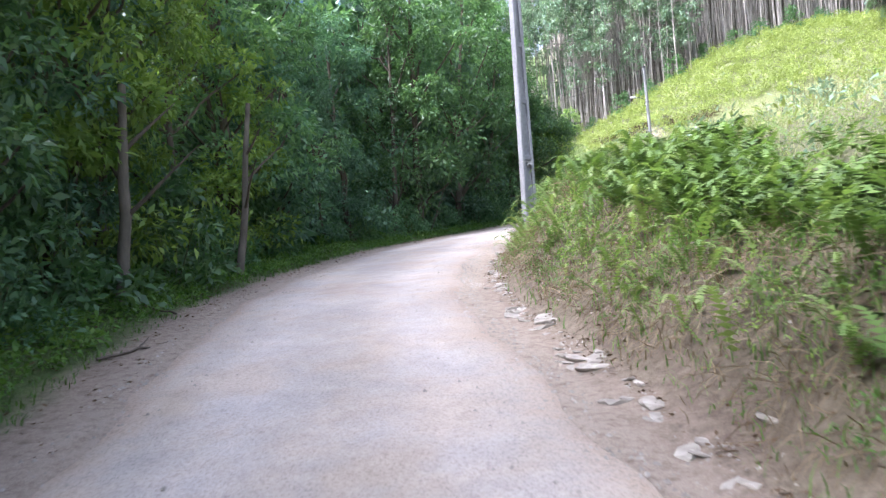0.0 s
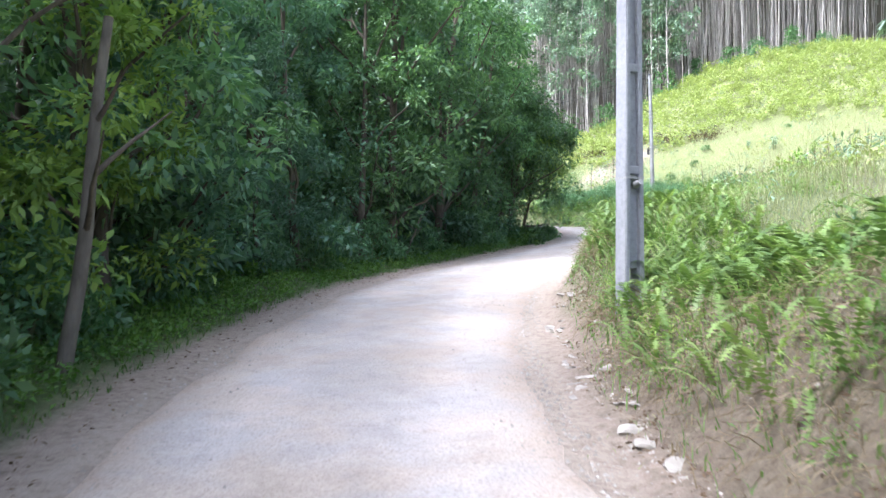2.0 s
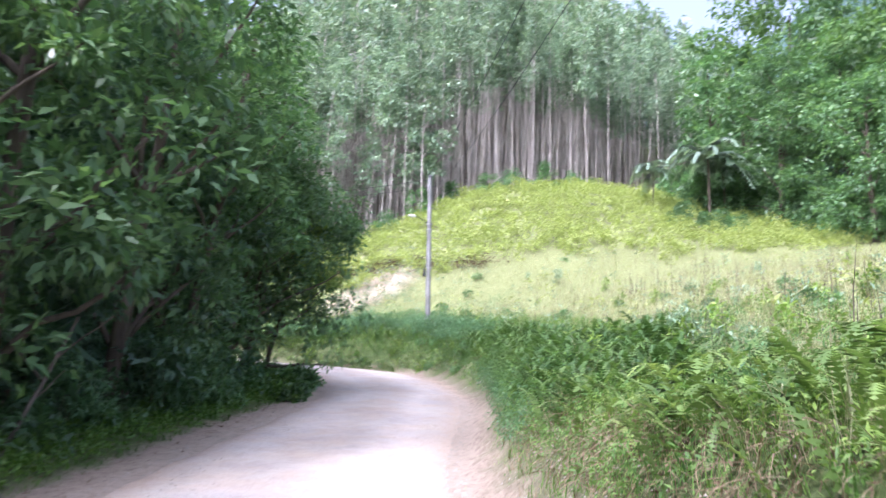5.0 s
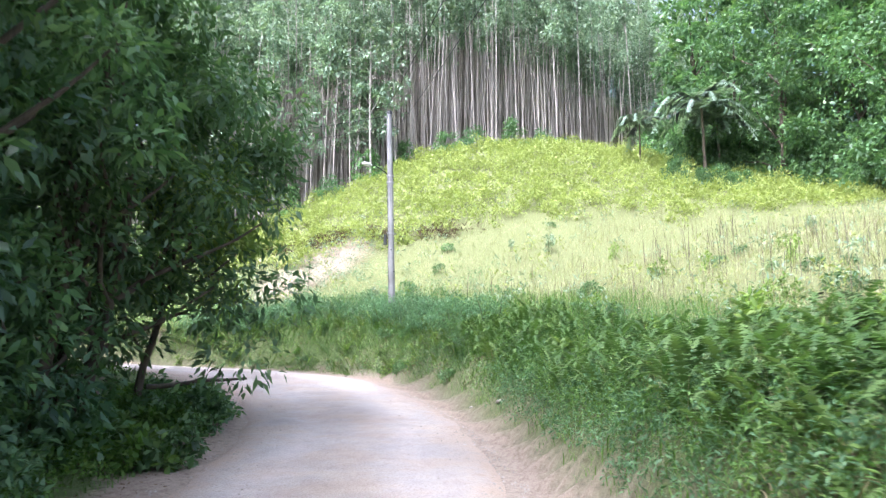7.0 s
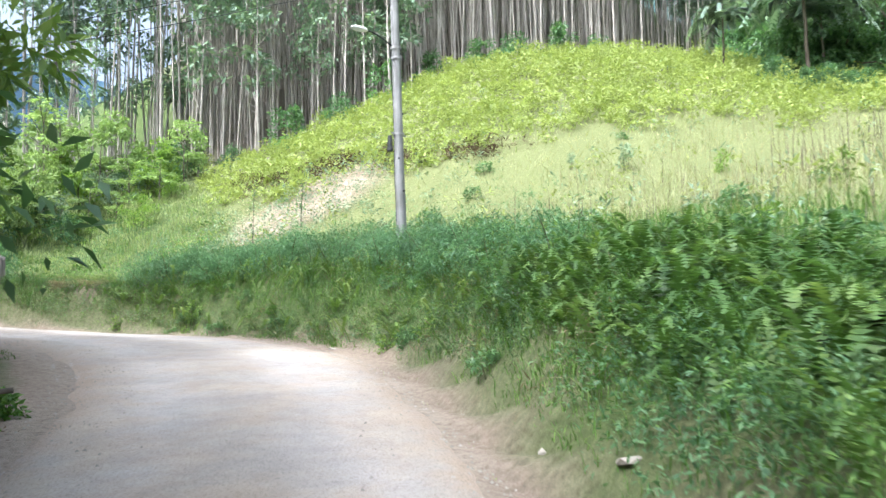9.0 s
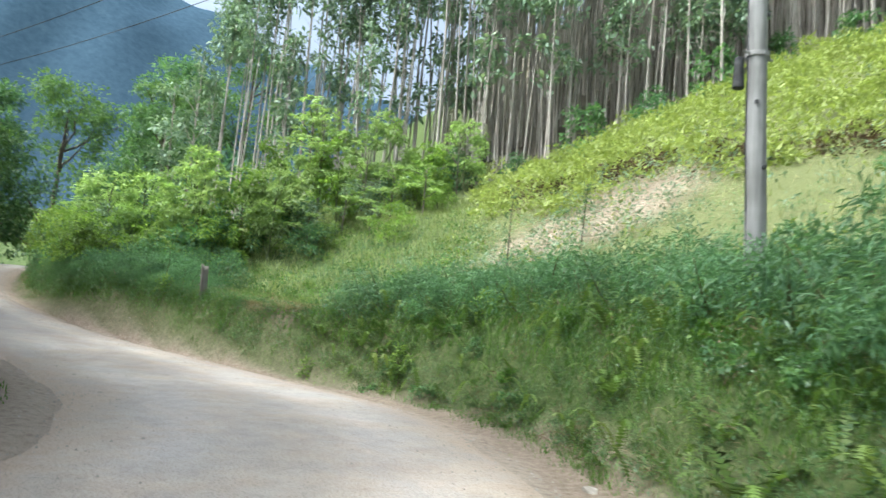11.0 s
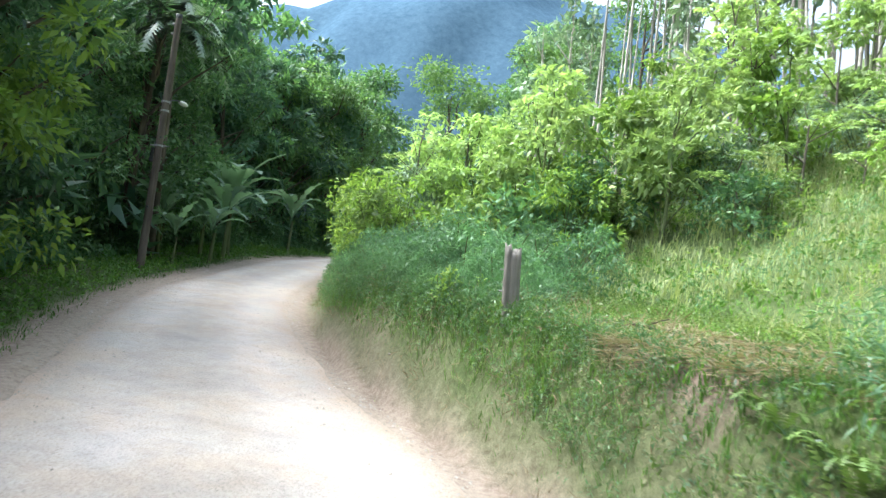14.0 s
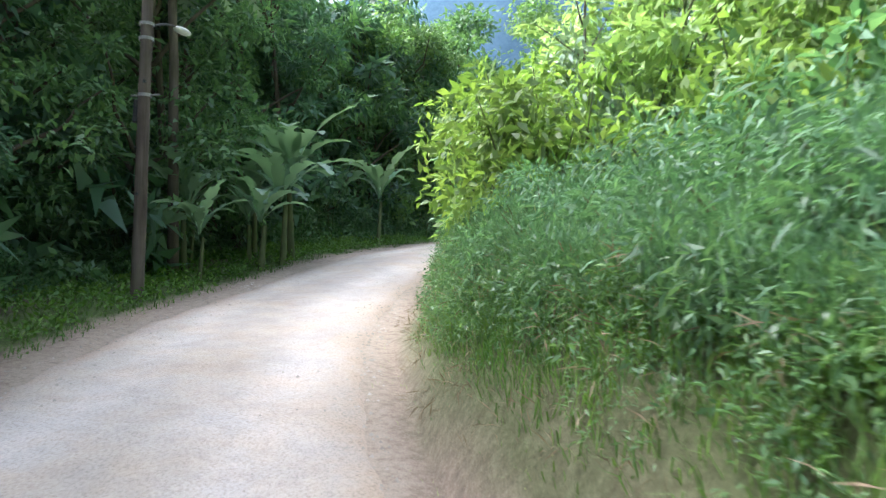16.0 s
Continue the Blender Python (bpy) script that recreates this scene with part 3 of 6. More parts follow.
def tree(name, label, category, height, trunk_r, crown_base, spread, clumps, per, leaf_len, leaf_w, leaf_mat, bark, seed, lean=0.04, group="", split=False):
    """Broad-leaved tree: crooked trunk, limbs, a ragged crown of leaf clumps with gaps between them."""
    r = np.random.default_rng(seed)
    thing = new(name)
    tagged(thing, label, category, group)
    top = np.array([r.normal() * lean * height, r.normal() * lean * height, height * 0.86])
    spine = crooked((0, 0, -0.3), top, 9, 0.10, r)
    wood = [tube(spine, np.linspace(trunk_r, trunk_r * 0.25, 9) * np.array([1.35, 1.05, 1, 1, 1, 1, 1, 1, 1]), 9)]
    heads = max(6, clumps // 6)
    lobes = []
    for k in range(heads):
        f = (k + r.uniform(0.1, 0.9)) / heads
        h = height * (crown_base + 0.05 + (0.93 - crown_base) * f)
        belly = np.sin(np.clip(0.18 + 0.82 * f, 0, 1) * 3.05) ** 0.7
        a = 2.4 * k + r.uniform(-0.5, 0.5)
        d = spread * belly * r.uniform(0.45, 0.85)
        i = min(8, max(0, int(h / height * 8)))
        lobes.append((spine[i] * np.array([1, 1, 0]) + np.array([d * math.cos(a), d * math.sin(a), h]), spread * r.uniform(0.30, 0.46)))
    centres, sizes = [], []
    for k in range(clumps):
        middle, reach = lobes[k % heads]
        if k % 3 == 2:
            f, a = r.uniform(0, 1), r.uniform(0, 6.283)
            h = height * (crown_base * 0.6 + (1 - crown_base * 0.6) * f)
            belly = np.sin(np.clip(0.22 + 0.78 * f, 0, 1) * 3.05) ** 0.7
            centres.append(spine[min(8, int(h / height * 8))] * np.array([1, 1, 0]) + np.array([math.cos(a), math.sin(a), 0]) * spread * belly * r.uniform(0.3, 1.0) + np.array([0, 0, h]))
            sizes.append(spread * r.uniform(0.20, 0.34))
            continue
        way = unit(r.normal(size=3) + np.array([0, 0, 0.45]))
        centres.append(middle + way * reach * r.uniform(0.75, 1.05) * np.array([1, 1, 0.8]))
        sizes.append(spread * r.uniform(0.13, 0.23))
    centres, sizes = np.array(centres), np.array(sizes)
    for k in range(0, clumps, max(4, clumps // 10)):
        c = centres[k]
        i = int(np.clip((c[2] - spread * 0.5) / (height * 0.86) * 8, 1, 7))
        bough = tube(crooked(spine[i], c, 6, 0.08 * spread, r), np.linspace(trunk_r * 0.4, 0.02, 6), 5)
        if split:
            mesh_object("limb", *bough, bark, thing, True)
        else:
            wood.append(bough)
    part_wood = mesh_object("trunk", *join(wood), bark, thing, True)
    tagged(part_wood, "rough brown bark")
    mesh_object("crown", *clump_leaves(centres, sizes, per, leaf_len, leaf_w, seed + 5), leaf_mat, thing)
    return thing


def shrub(name, label, category, height, spread, clumps, per, leaf_len, leaf_w, leaf_mat, seed, group="", stems=7, hang=0.2):
    """A bush of many stems with leaf clumps down to the ground."""
    r = np.random.default_rng(seed)
    thing = new(name)
    tagged(thing, label, category, group)
    wood = []
    for k in range(stems):
        a, d = r.uniform(0, 6.283), spread * r.uniform(0.2, 0.8)
        wood.append(tube(crooked((0.1 * math.cos(a), 0.1 * math.sin(a), -0.1), (d * math.cos(a), d * math.sin(a), height * r.uniform(0.5, 0.85)), 5, 0.06, r), np.linspace(0.025, 0.006, 5), 4))
    mesh_object("stem", *join(wood), STEM_GREEN, thing)["kind"] = "stuff"
    a = r.uniform(0, 6.283, clumps)
    f = r.uniform(0.05, 1, clumps)
    d = spread * np.sqrt(r.uniform(0.05, 1, clumps)) * np.sqrt(np.clip(1.08 - f**2, 0.06, 1))
    c = np.stack([d * np.cos(a), d * np.sin(a), f * height * 0.92], 1)
    mesh_object("foliage", *clump_leaves(c, spread * r.uniform(0.16, 0.32, clumps), per, leaf_len, leaf_w, seed + 3, 0.85, hang), leaf_mat, thing)["kind"] = "stuff"
    return thing


def stand(x, y, sink=0.05, turn=None, size=1.0, tilt=0.0):
    t = float(rng.uniform(0, 360)) if turn is None else turn
    return pose(x, y, land1(x, y) - sink, tilt * math.cos(t), tilt * math.sin(t), t) @ Matrix.Diagonal((size, size, size, 1))


def place(kinds, spots, group="", keep=None):
    """Sets copies of the kinds, in turn by chance, on spots of (x, y, size), but for the trodden patch and where keep says no."""
    for x, y, size in spots:
        k = kinds[int(rng.integers(len(kinds)))]
        m = stand(x, y, 0.05, None, 1.0, 1.5)
        wide = (size * float(rng.uniform(0.9, 1.1)), size * float(rng.uniform(0.9, 1.1)), size)
        if trodden(x, y)[0] or keep and not keep(x, y):
            continue
        ob = copy_thing(k, m)
        ob.scale = wide
        if group:
            ob["group"] = group


def park(ob):
    """Takes a pattern thing out of the scene once its copies stand."""
    for o in (*ob.children_recursive, ob):
        bpy.data.objects.remove(o)


def roadside(along, off):
    """The place at a distance along the road (by its y or index) and metres beyond the edge; minus is the left side."""
    i = int(np.clip(along, 0, len(MID) - 1))
    d = (MID[i, 3] + abs(off)) * (1 if off > 0 else -1)
    return MID[i, 0] + RIGHT[i, 0] * d, MID[i, 1] + RIGHT[i, 1] * d


def at_y(y, lo=0):
    return lo + int(np.abs(MID[lo:, 1] - y).argmin())


def edge_gap(x, y):
    """Metres from a place to the road's edge."""
    _, s, h, _ = beside(x, y)
    return float(abs(s[0]) - h[0])


def clear(x, y, gap):
    """True where a place lies at least gap metres off the road's edge."""
    return edge_gap(x, y) > gap


# ---------------------------------------------------------------- left forest
forest_kinds = [
    tree("tree", "tall dark green broad-leaved tree in the roadside forest", "tree", 11.0, 0.16, 0.10, 3.0, 66, 96, 0.22, 0.085, LEAF_FOREST, BARK, 11, split=True),
    tree("tree", "dense dark forest tree with drooping twigs", "tree", 9.0, 0.13, 0.05, 2.6, 64, 96, 0.20, 0.080, LEAF_DEEP, BARK, 12, split=True),
    tree("tree", "slender forest tree with a leafy crown", "tree", 13.0, 0.15, 0.12, 2.8, 68, 92, 0.22, 0.085, LEAF_FOREST, BARK, 13, split=True),
    tree("tree", "leafy young forest tree", "tree", 7.0, 0.10, 0.03, 2.2, 60, 96, 0.19, 0.074, LEAF_DEEP, BARK, 14, split=True),
    # brighter yellow-green leaf colour stands in for sunlight on this crown
    tree("tree", "roadside tree with yellow-green sunlit leaves", "tree", 8.5, 0.12, 0.18, 2.4, 54, 110, 0.19, 0.076, LEAF_BRIGHT, BARK, 15, split=True),
]
under_kinds = [
    shrub("shrub", "dark green undergrowth shrub at the forest edge", "shrub", 1.8, 1.2, 34, 40, 0.17, 0.07, LEAF_TEAL, 21),
    shrub("shrub", "leafy forest shrub beside the verge", "shrub", 2.6, 1.4, 32, 34, 0.24, 0.105, LEAF_FOREST, 22),
    shrub("herb", "low broad-leaved herb patch with dark leaves", "herb", 0.9, 0.8, 18, 26, 0.22, 0.11, LEAF_FOREST, 23),
    shrub("herb", "low fresh green herbs beside the road", "herb", 0.6, 0.7, 16, 24, 0.18, 0.09, GRASS_GREEN, 24),
]
dark_kinds = forest_kinds[:4]
deep_kinds = [
    tree("tree", "tall dark tree deeper in the forest", "tree", 12.0, 0.16, 0.18, 3.1, 48, 46, 0.44, 0.22, LEAF_FOREST, BARK, 16),
    tree("tree", "dark crowded tree in the depth of the forest", "tree", 10.0, 0.14, 0.12, 2.8, 46, 46, 0.42, 0.21, LEAF_DEEP, BARK, 17),
    tree("tree", "slim dark forest tree among others", "tree", 13.5, 0.15, 0.24, 2.8, 46, 46, 0.42, 0.21, LEAF_DEEP, BARK, 18),
]
deep_shrub = shrub("shrub", "dark shadowed undergrowth shrub under the forest trees", "shrub", 2.6, 1.7, 20, 15, 0.46, 0.24, LEAF_DEEP, 25, "", 3)
spots, deep_spots = [], []
i = at_y(-12)
while i < at_y(50):
    (spots if i > at_y(2) else deep_spots).append((*roadside(i, -(2.7 + rng.uniform(0, 1.2))), rng.uniform(0.8, 1.1)))
    deep_spots.append((*roadside(i + 5, -(5.2 + rng.uniform(0, 2.0))), rng.uniform(0.9, 1.2)))
    if rng.uniform() < 0.45:
        deep_spots.append((*roadside(i + 3, -(9 + rng.uniform(0, 3.5))), rng.uniform(1.0, 1.3)))
    i += int(rng.uniform(9, 14))
place([*dark_kinds, forest_kinds[4]], [s for s in spots if clear(s[0], s[1], 2.3) and 12 < s[1] < 27], "trees of the roadside forest")
place([*dark_kinds, *dark_kinds, *dark_kinds, forest_kinds[4]], [s for s in spots if clear(s[0], s[1], 2.3) and not 12 < s[1] < 27], "trees of the roadside forest")
place(deep_kinds, [s for s in deep_spots if clear(s[0], s[1], 2.3)], "trees of the roadside forest")
# two of the brighter-coloured crowns, put where the forest edge looks sunlit
place(forest_kinds[4:], [(*roadside(at_y(y), -e), q) for y, e, q in ((15.5, 3.4, 1.1), (23.0, 3.1, 0.95))], "trees of the roadside forest")
spots = []
for i in range(at_y(1), at_y(46), 4):
    spots.append((*roadside(i, -(1.9 + rng.uniform(0, 1.3))), rng.uniform(0.5, 1.0)))
low_spots = []
for i in range(at_y(45), at_y(54), 1):
    low_spots.append((*roadside(i, -(0.40 + rng.uniform(0, 2.2))), rng.uniform(0.45, 0.8)))
place(under_kinds, spots, "undergrowth of the roadside forest")
place(under_kinds[2:], low_spots, "herbs on the verge before the bend")


spots = [(*roadside(int(rng.integers(at_y(-12), at_y(62))), -(11 + rng.uniform(0, 24))), rng.uniform(0.9, 1.3)) for _ in range(80)]
place(deep_kinds, [s for s in spots if clear(s[0], s[1], 9)], "trees of the roadside forest")
spots = []
for i in range(at_y(-10), at_y(51), 6):
    spots.append((*roadside(i, -(4.2 + rng.uniform(0, 1.6))), rng.uniform(0.7, 1.1)))
    spots.append((*roadside(i + 3, -(7.5 + rng.uniform(0, 3.0))), rng.uniform(0.9, 1.4)))
place([deep_shrub], [s for s in spots if clear(s[0], s[1], 3.6)], "undergrowth deep in the forest")
# pale trunks at the forest edge
def bare_trunk(x, y, height, radius, lean):
    """Pale straight trunk of a forest-edge tree, ended short under foliage, with a few stubs."""
    thing = new("dead_tree")
    tagged(thing, "pale grey bare trunk rising into the dark forest edge", "tree", "pale trunks at the forest edge")
    r = np.random.default_rng(int(x * 10 + y * 7) % 1000)
    spine = crooked((0, 0, -0.3), (lean[0], lean[1], height), 8, 0.04, r)
    mesh_object("trunk", *tube(spine, np.linspace(radius, radius * 0.55, 8), 9), BARK_PALE, thing, True)
    for k in range(3):
        j = 3 + k
        a = r.uniform(0, 6.28)
        stub = mesh_object("branch", *tube(crooked(spine[j], spine[j] + np.array([math.cos(a), math.sin(a), 0.9]) * r.uniform(0.5, 1.3), 5, 0.05, r), np.linspace(radius * 0.4, 0.01, 5), 5), BARK, thing, True)
    thing.matrix_world = pose(x, y, land1(x, y))


bare_trunk(-3.6, 19.6, 4.0, 0.10, (0.5, 0.2))
bare_trunk(-3.9, 14.6, 3.6, 0.12, (0.15, 0.1))
bare_trunk(-4.4, 11.2, 3.8, 0.13, (0.1, 0.0))
bare_trunk(-0.5, 37.4, 2.0, 0.04, (0.8, 0.3))

# the tree that hangs over the road at the end of the forest
hang_tree = tree("tree", "leaning tree whose leafy boughs hang over the road", "tree", 7.2, 0.14, 0.34, 3.3, 110, 120, 0.21, 0.075, LEAF_FOREST, BARK, 31, 0.06, split=True)
hang_tree.matrix_world = pose(4.3, 48.6, land1(4.3, 48.6), 0, 9, 20)
hang_low = tree("tree", "small tree with pale drooping leaves beside the bend", "tree", 5.4, 0.09, 0.58, 1.8, 44, 110, 0.21, 0.065, LEAF_FERN, BARK, 32, 0.06, split=True)
hang_low.matrix_world = pose(5.3, 50.6, land1(5.3, 50.6), 0, 12, 0)

# beyond the bend, left of the road
spots, deep_spots = [], []
for i in range(at_y(66), len(MID) - 5, 10):
    spots.append((*roadside(i, -(3.9 + rng.uniform(0, 1.5))), rng.uniform(0.8, 1.1)))
    deep_spots.append((*roadside(i, -(8.5 + rng.uniform(0, 3))), rng.uniform(1.0, 1.3)))
    deep_spots.append((*roadside(i, -(14 + rng.uniform(0, 6))), rng.uniform(1.2, 1.6)))
place(dark_kinds, [s for s in spots if clear(s[0], s[1], 2.8) and s[1] < 90], "trees beyond the bend")
place(deep_kinds, [s for s in spots if clear(s[0], s[1], 2.8) and s[1] >= 90], "trees beyond the bend")
place([deep_shrub], [(*roadside(i, -(4.5 + rng.uniform(0, 4.5))), rng.uniform(0.9, 1.5)) for i in range(at_y(74), at_y(102), 4)], "undergrowth beyond the bend")
place(deep_kinds, [s for s in deep_spots if clear(s[0], s[1], 3.2)], "trees beyond the bend")
# open wood inside the bend
spots = [(*roadside(int(rng.integers(at_y(52), at_y(69))), -(6.0 + 7 * rng.uniform() ** 1.3)), rng.uniform(0.9, 1.2)) for _ in range(15)]
place(dark_kinds, [s for s in spots if clear(s[0], s[1], 5.5)], "trees inside the bend")
spots = []
for i in range(at_y(66), len(MID) - 30, 4):
    spots.append((*roadside(i, -(2.5 + rng.uniform(0, 2.2))), rng.uniform(0.5, 1.0)))
place(under_kinds[:3], spots, "undergrowth beyond the bend")
# large rounded trees where the road goes out of sight
big_kinds = [
    tree("tree", "large rounded forest tree with sunlight put into its leaf colour", "tree", 14.0, 0.24, 0.12, 5.2, 90, 84, 0.32, 0.16, LEAF_VALLEY_SUNLIT, BARK, 41),
    tree("tree", "broad forest tree on the slope with fresh green leaves", "tree", 12.5, 0.22, 0.10, 4.6, 78, 78, 0.32, 0.16, LEAF_FOREST, BARK, 42),
]
spots = [(-22, 108, 1.05), (-28, 114, 1.15), (-24, 101, 0.85), (-33, 107, 1.1), (-10, 113, 0.9), (-24, 122, 1.3), (-38, 118, 1.35), (-6, 118, 0.95), (-14, 124, 1.2), (-45, 106, 1.3), (-30, 98, 1.0), (-40, 92, 1.2)]
place(big_kinds, spots + [(-20.5, 98, 0.75), (-21.5, 103, 0.8), (-9.5, 107, 0.75), (-12, 113, 0.85)], "large trees up the valley")
place([deep_shrub], [s for s in ((rng.uniform(-30, -4), rng.uniform(99, 116), rng.uniform(1.2, 1.9)) for _ in range(34)) if clear(s[0], s[1], 2.5)], "undergrowth up the valley")
# forest on the slope behind the field
spots = []
for a in np.arange(0, 70, 4.6):
    for b in (0, 5.5, 12):
        x, y = 46 + b * 0.95 + 0.32 * a * 0.4 + rng.uniform(-1.3, 1.3), 79 - a + b * 0.35 + rng.uniform(-1.3, 1.3)
        spots.append((x, y, rng.uniform(0.9, 1.2) * (0.85, 1.25, 1.6)[(0, 5.5, 12).index(b)]))
spots = [s for s in spots if not (36 < s[0] < 50 and 62 < s[1] < 84)]
place([*big_kinds, deep_kinds[0]], spots, "trees on the slope behind the field")


place([under_kinds[1]], [(50 + 0.10 * a + rng.uniform(-1, 1), 68 - a + rng.uniform(-0.8, 0.8), rng.uniform(1.1, 1.8)) for a in np.arange(0, 40, 3.4)] + [(rng.uniform(50, 57), rng.uniform(62, 84), rng.uniform(1.2, 2.0)) for _ in range(24)] + [(rng.uniform(46, 52), rng.uniform(74.5, 81), rng.uniform(1.1, 1.7)) for _ in range(20)] + [(rng.uniform(40, 46.5), rng.uniform(69, 75), rng.uniform(0.4, 0.65)) for _ in range(20)], "shrubs along the edge of the slope forest")

# ---------------------------------------------------------------- eucalyptus stand on the hill
def eucalyptus_parts(seed, height, clumps=24, per=56, leaf=0.32, sides=5, low=0.56, plain=False):
    r = np.random.default_rng(seed)
    top = np.array([r.normal() * 0.25, r.normal() * 0.25, height])
    spine = crooked((0, 0, -0.5), top, 8, 0.05, r)
    stem, wood = tube(spine, np.linspace(0.082, 0.026, 8), sides), []
    f = low + (1 - low) * r.uniform(0, 1, clumps) ** 0.8
    a = r.uniform(0, 6.283, clumps)
    d = 1.9 * np.sqrt(np.clip(np.minimum(1.05 - f, (f - low + 0.05) * 2.2), 0.02, 1)) * r.uniform(0.3, 1, clumps)
    c = np.stack([np.interp(f, np.linspace(0, 1, 8), spine[:, 0]) + d * np.cos(a), np.interp(f, np.linspace(0, 1, 8), spine[:, 1]) + d * np.sin(a), f * height], 1)
    for k in range(0, clumps, 4) if not plain else ():
        wood.append(tube(crooked((0, 0, c[k, 2] - 1.2), c[k], 4, 0.05, r), np.linspace(0.035, 0.01, 4), 4))
    for k in range(0 if plain else 5):
        h, b = height * r.uniform(0.25, 0.55), r.uniform(0, 6.283)
        wood.append(tube(crooked((0, 0, h), (0.7 * math.cos(b), 0.7 * math.sin(b), h + 0.4), 3, 0.03, r), np.linspace(0.018, 0.006, 3), 3))
    return stem, join(wood) if wood else None, clump_leaves(c, r.uniform(0.55, 0.95, clumps) * (1.0 if height > 15 else 0.6), per, leaf, leaf * 0.45, seed + 2, 0.8, 0.5)


def eucalyptus(seed, height):
    thing = new("eucalyptus")
    tagged(thing, "tall slim eucalyptus with pale straight trunk", "tree")
    stem, wood, green = eucalyptus_parts(seed, height)
    tagged(mesh_object("trunk", *stem, BARK_EUC, thing, True), "smooth pale grey-brown bark")
    mesh_object("twig", *wood, BARK_EUC, thing)["kind"] = "stuff"
    mesh_object("crown", *green, LEAF_EUC, thing)
    return thing


young_kinds = []
for k, h in enumerate((9.0, 11.0)):
    thing = new("eucalyptus")
    tagged(thing, "young eucalyptus with thin pale trunk and loose crown", "tree")
    stem, wood, green = eucalyptus_parts(60 + k, h, 22, 18, 0.36, 5, 0.40)
    mesh_object("trunk", *stem, BARK_EUC, thing, True)
    mesh_object("twig", *wood, BARK_EUC, thing)["kind"] = "stuff"
    mesh_object("crown", *green, LEAF_EUC, thing)
    young_kinds.append(thing)
euc_kinds = [eucalyptus(50 + k, h) for k, h in enumerate((18.0, 22.0, 15.8, 20.0, 17.4))]
spots, back_spots = [], []
for b in np.arange(82, 152, 2.6):
    for a in np.arange(-8, 84, 2.2):
        x, y = a + rng.uniform(-1.0, 1.0), b + rng.uniform(-1.2, 1.2)
        line = 87.4 + 0.10 * max(0, 18 - x) ** 1.35 - 0.10 * max(0, x - 38)
        if x > 46 and y < 92:
            continue
        if y > line and clear(x, y, 9):
            (spots if len(spots) < 240 else back_spots).append((x, y, rng.uniform(0.88, 1.15)))
def planted(x, y):
    """The plantation is only a few rows deep at its valley end."""
    return x > 15 or y < 99 + 0.9 * max(0, x - 6)


place(euc_kinds, spots, "eucalyptus plantation", planted)
place(young_kinds, [(a, b, rng.uniform(0.8, 1.15)) for a, b in zip(np.concatenate([rng.uniform(-9, 13, 26), rng.uniform(13, 27, 18)]), np.concatenate([rng.uniform(89, 102, 26), rng.uniform(86.5, 90, 18)])) if clear(a, b, 5)], "young eucalyptus at the edge of the plantation")
woods, greens = [], []
back = [eucalyptus_parts(70 + k, h, 14, 7, 1.0, 4, 0.42, True) for k, h in enumerate((19.5, 21.0, 18.5))]
for k, (x, y, size) in enumerate(back_spots):
    w, _, g = back[k % 3]
    z = land1(x, y)
    turn = rng.uniform(0, 6.283)
    if not planted(x, y):
        continue
    m = np.array([[math.cos(turn), -math.sin(turn), 0], [math.sin(turn), math.cos(turn), 0], [0, 0, 1]]).T * size
    woods.append((w[0] @ m + (x, y, z), w[1]))
    greens.append((g[0] @ m + (x, y, z), g[1]))
shaft = np.linspace(0, 1, 5)[:, None] * np.array([[0.3, 0.2, 16.0]]) - (0, 0, 0.5)
for x, y in zip(rng.uniform(-4, 66, 650), rng.uniform(89.5, 128, 650)):
    if y > 88.4 + 0.10 * max(0, 18 - x) ** 1.35 and clear(x, y, 9) and not (x > 46 and y < 92):
        thick = rng.uniform(0.045, 0.085)
        stretch = (rng.uniform(-4, 4), rng.uniform(-4, 4), rng.uniform(0.7, 1.1))
        if planted(x, y):
            woods.append(tube(shaft * stretch + (x, y, land1(x, y)), np.linspace(thick, thick * 0.4, 5), 4))
stems = np.random.default_rng(620)
for x, y in zip(stems.uniform(13, 50, 620), stems.uniform(88.6, 108, 620)):
    if y > 88.4 + 0.10 * max(0, 18 - x) ** 1.35 and not (x > 46 and y < 92):
        thick = stems.uniform(0.035, 0.065)
        woods.append(tube(shaft * (stems.uniform(-3, 3), stems.uniform(-3, 3), stems.uniform(0.7, 1.05)) + (x, y, land1(x, y)), np.linspace(thick, thick * 0.4, 5), 4))
stand_back = new("eucalyptus_wood")
tagged(stand_back, "close rows of eucalyptus trunks deeper in the plantation", "trees", kind="stuff")
mesh_object("trunks", *join(woods), BARK_EUC, stand_back)["kind"] = "stuff"
mesh_object("crowns", *join(greens), LEAF_EUC, stand_back)["kind"] = "stuff"

# dark bushes along the foot of the plantation
spots = [(x, 87.0 + 0.10 * max(0, 18 - x) ** 1.35 + rng.uniform(-0.6, 1.5), rng.uniform(0.7, 1.2)) for x in np.arange(12, 46, 3.1)]
place(under_kinds[:2], spots, "bushes at the foot of the plantation")

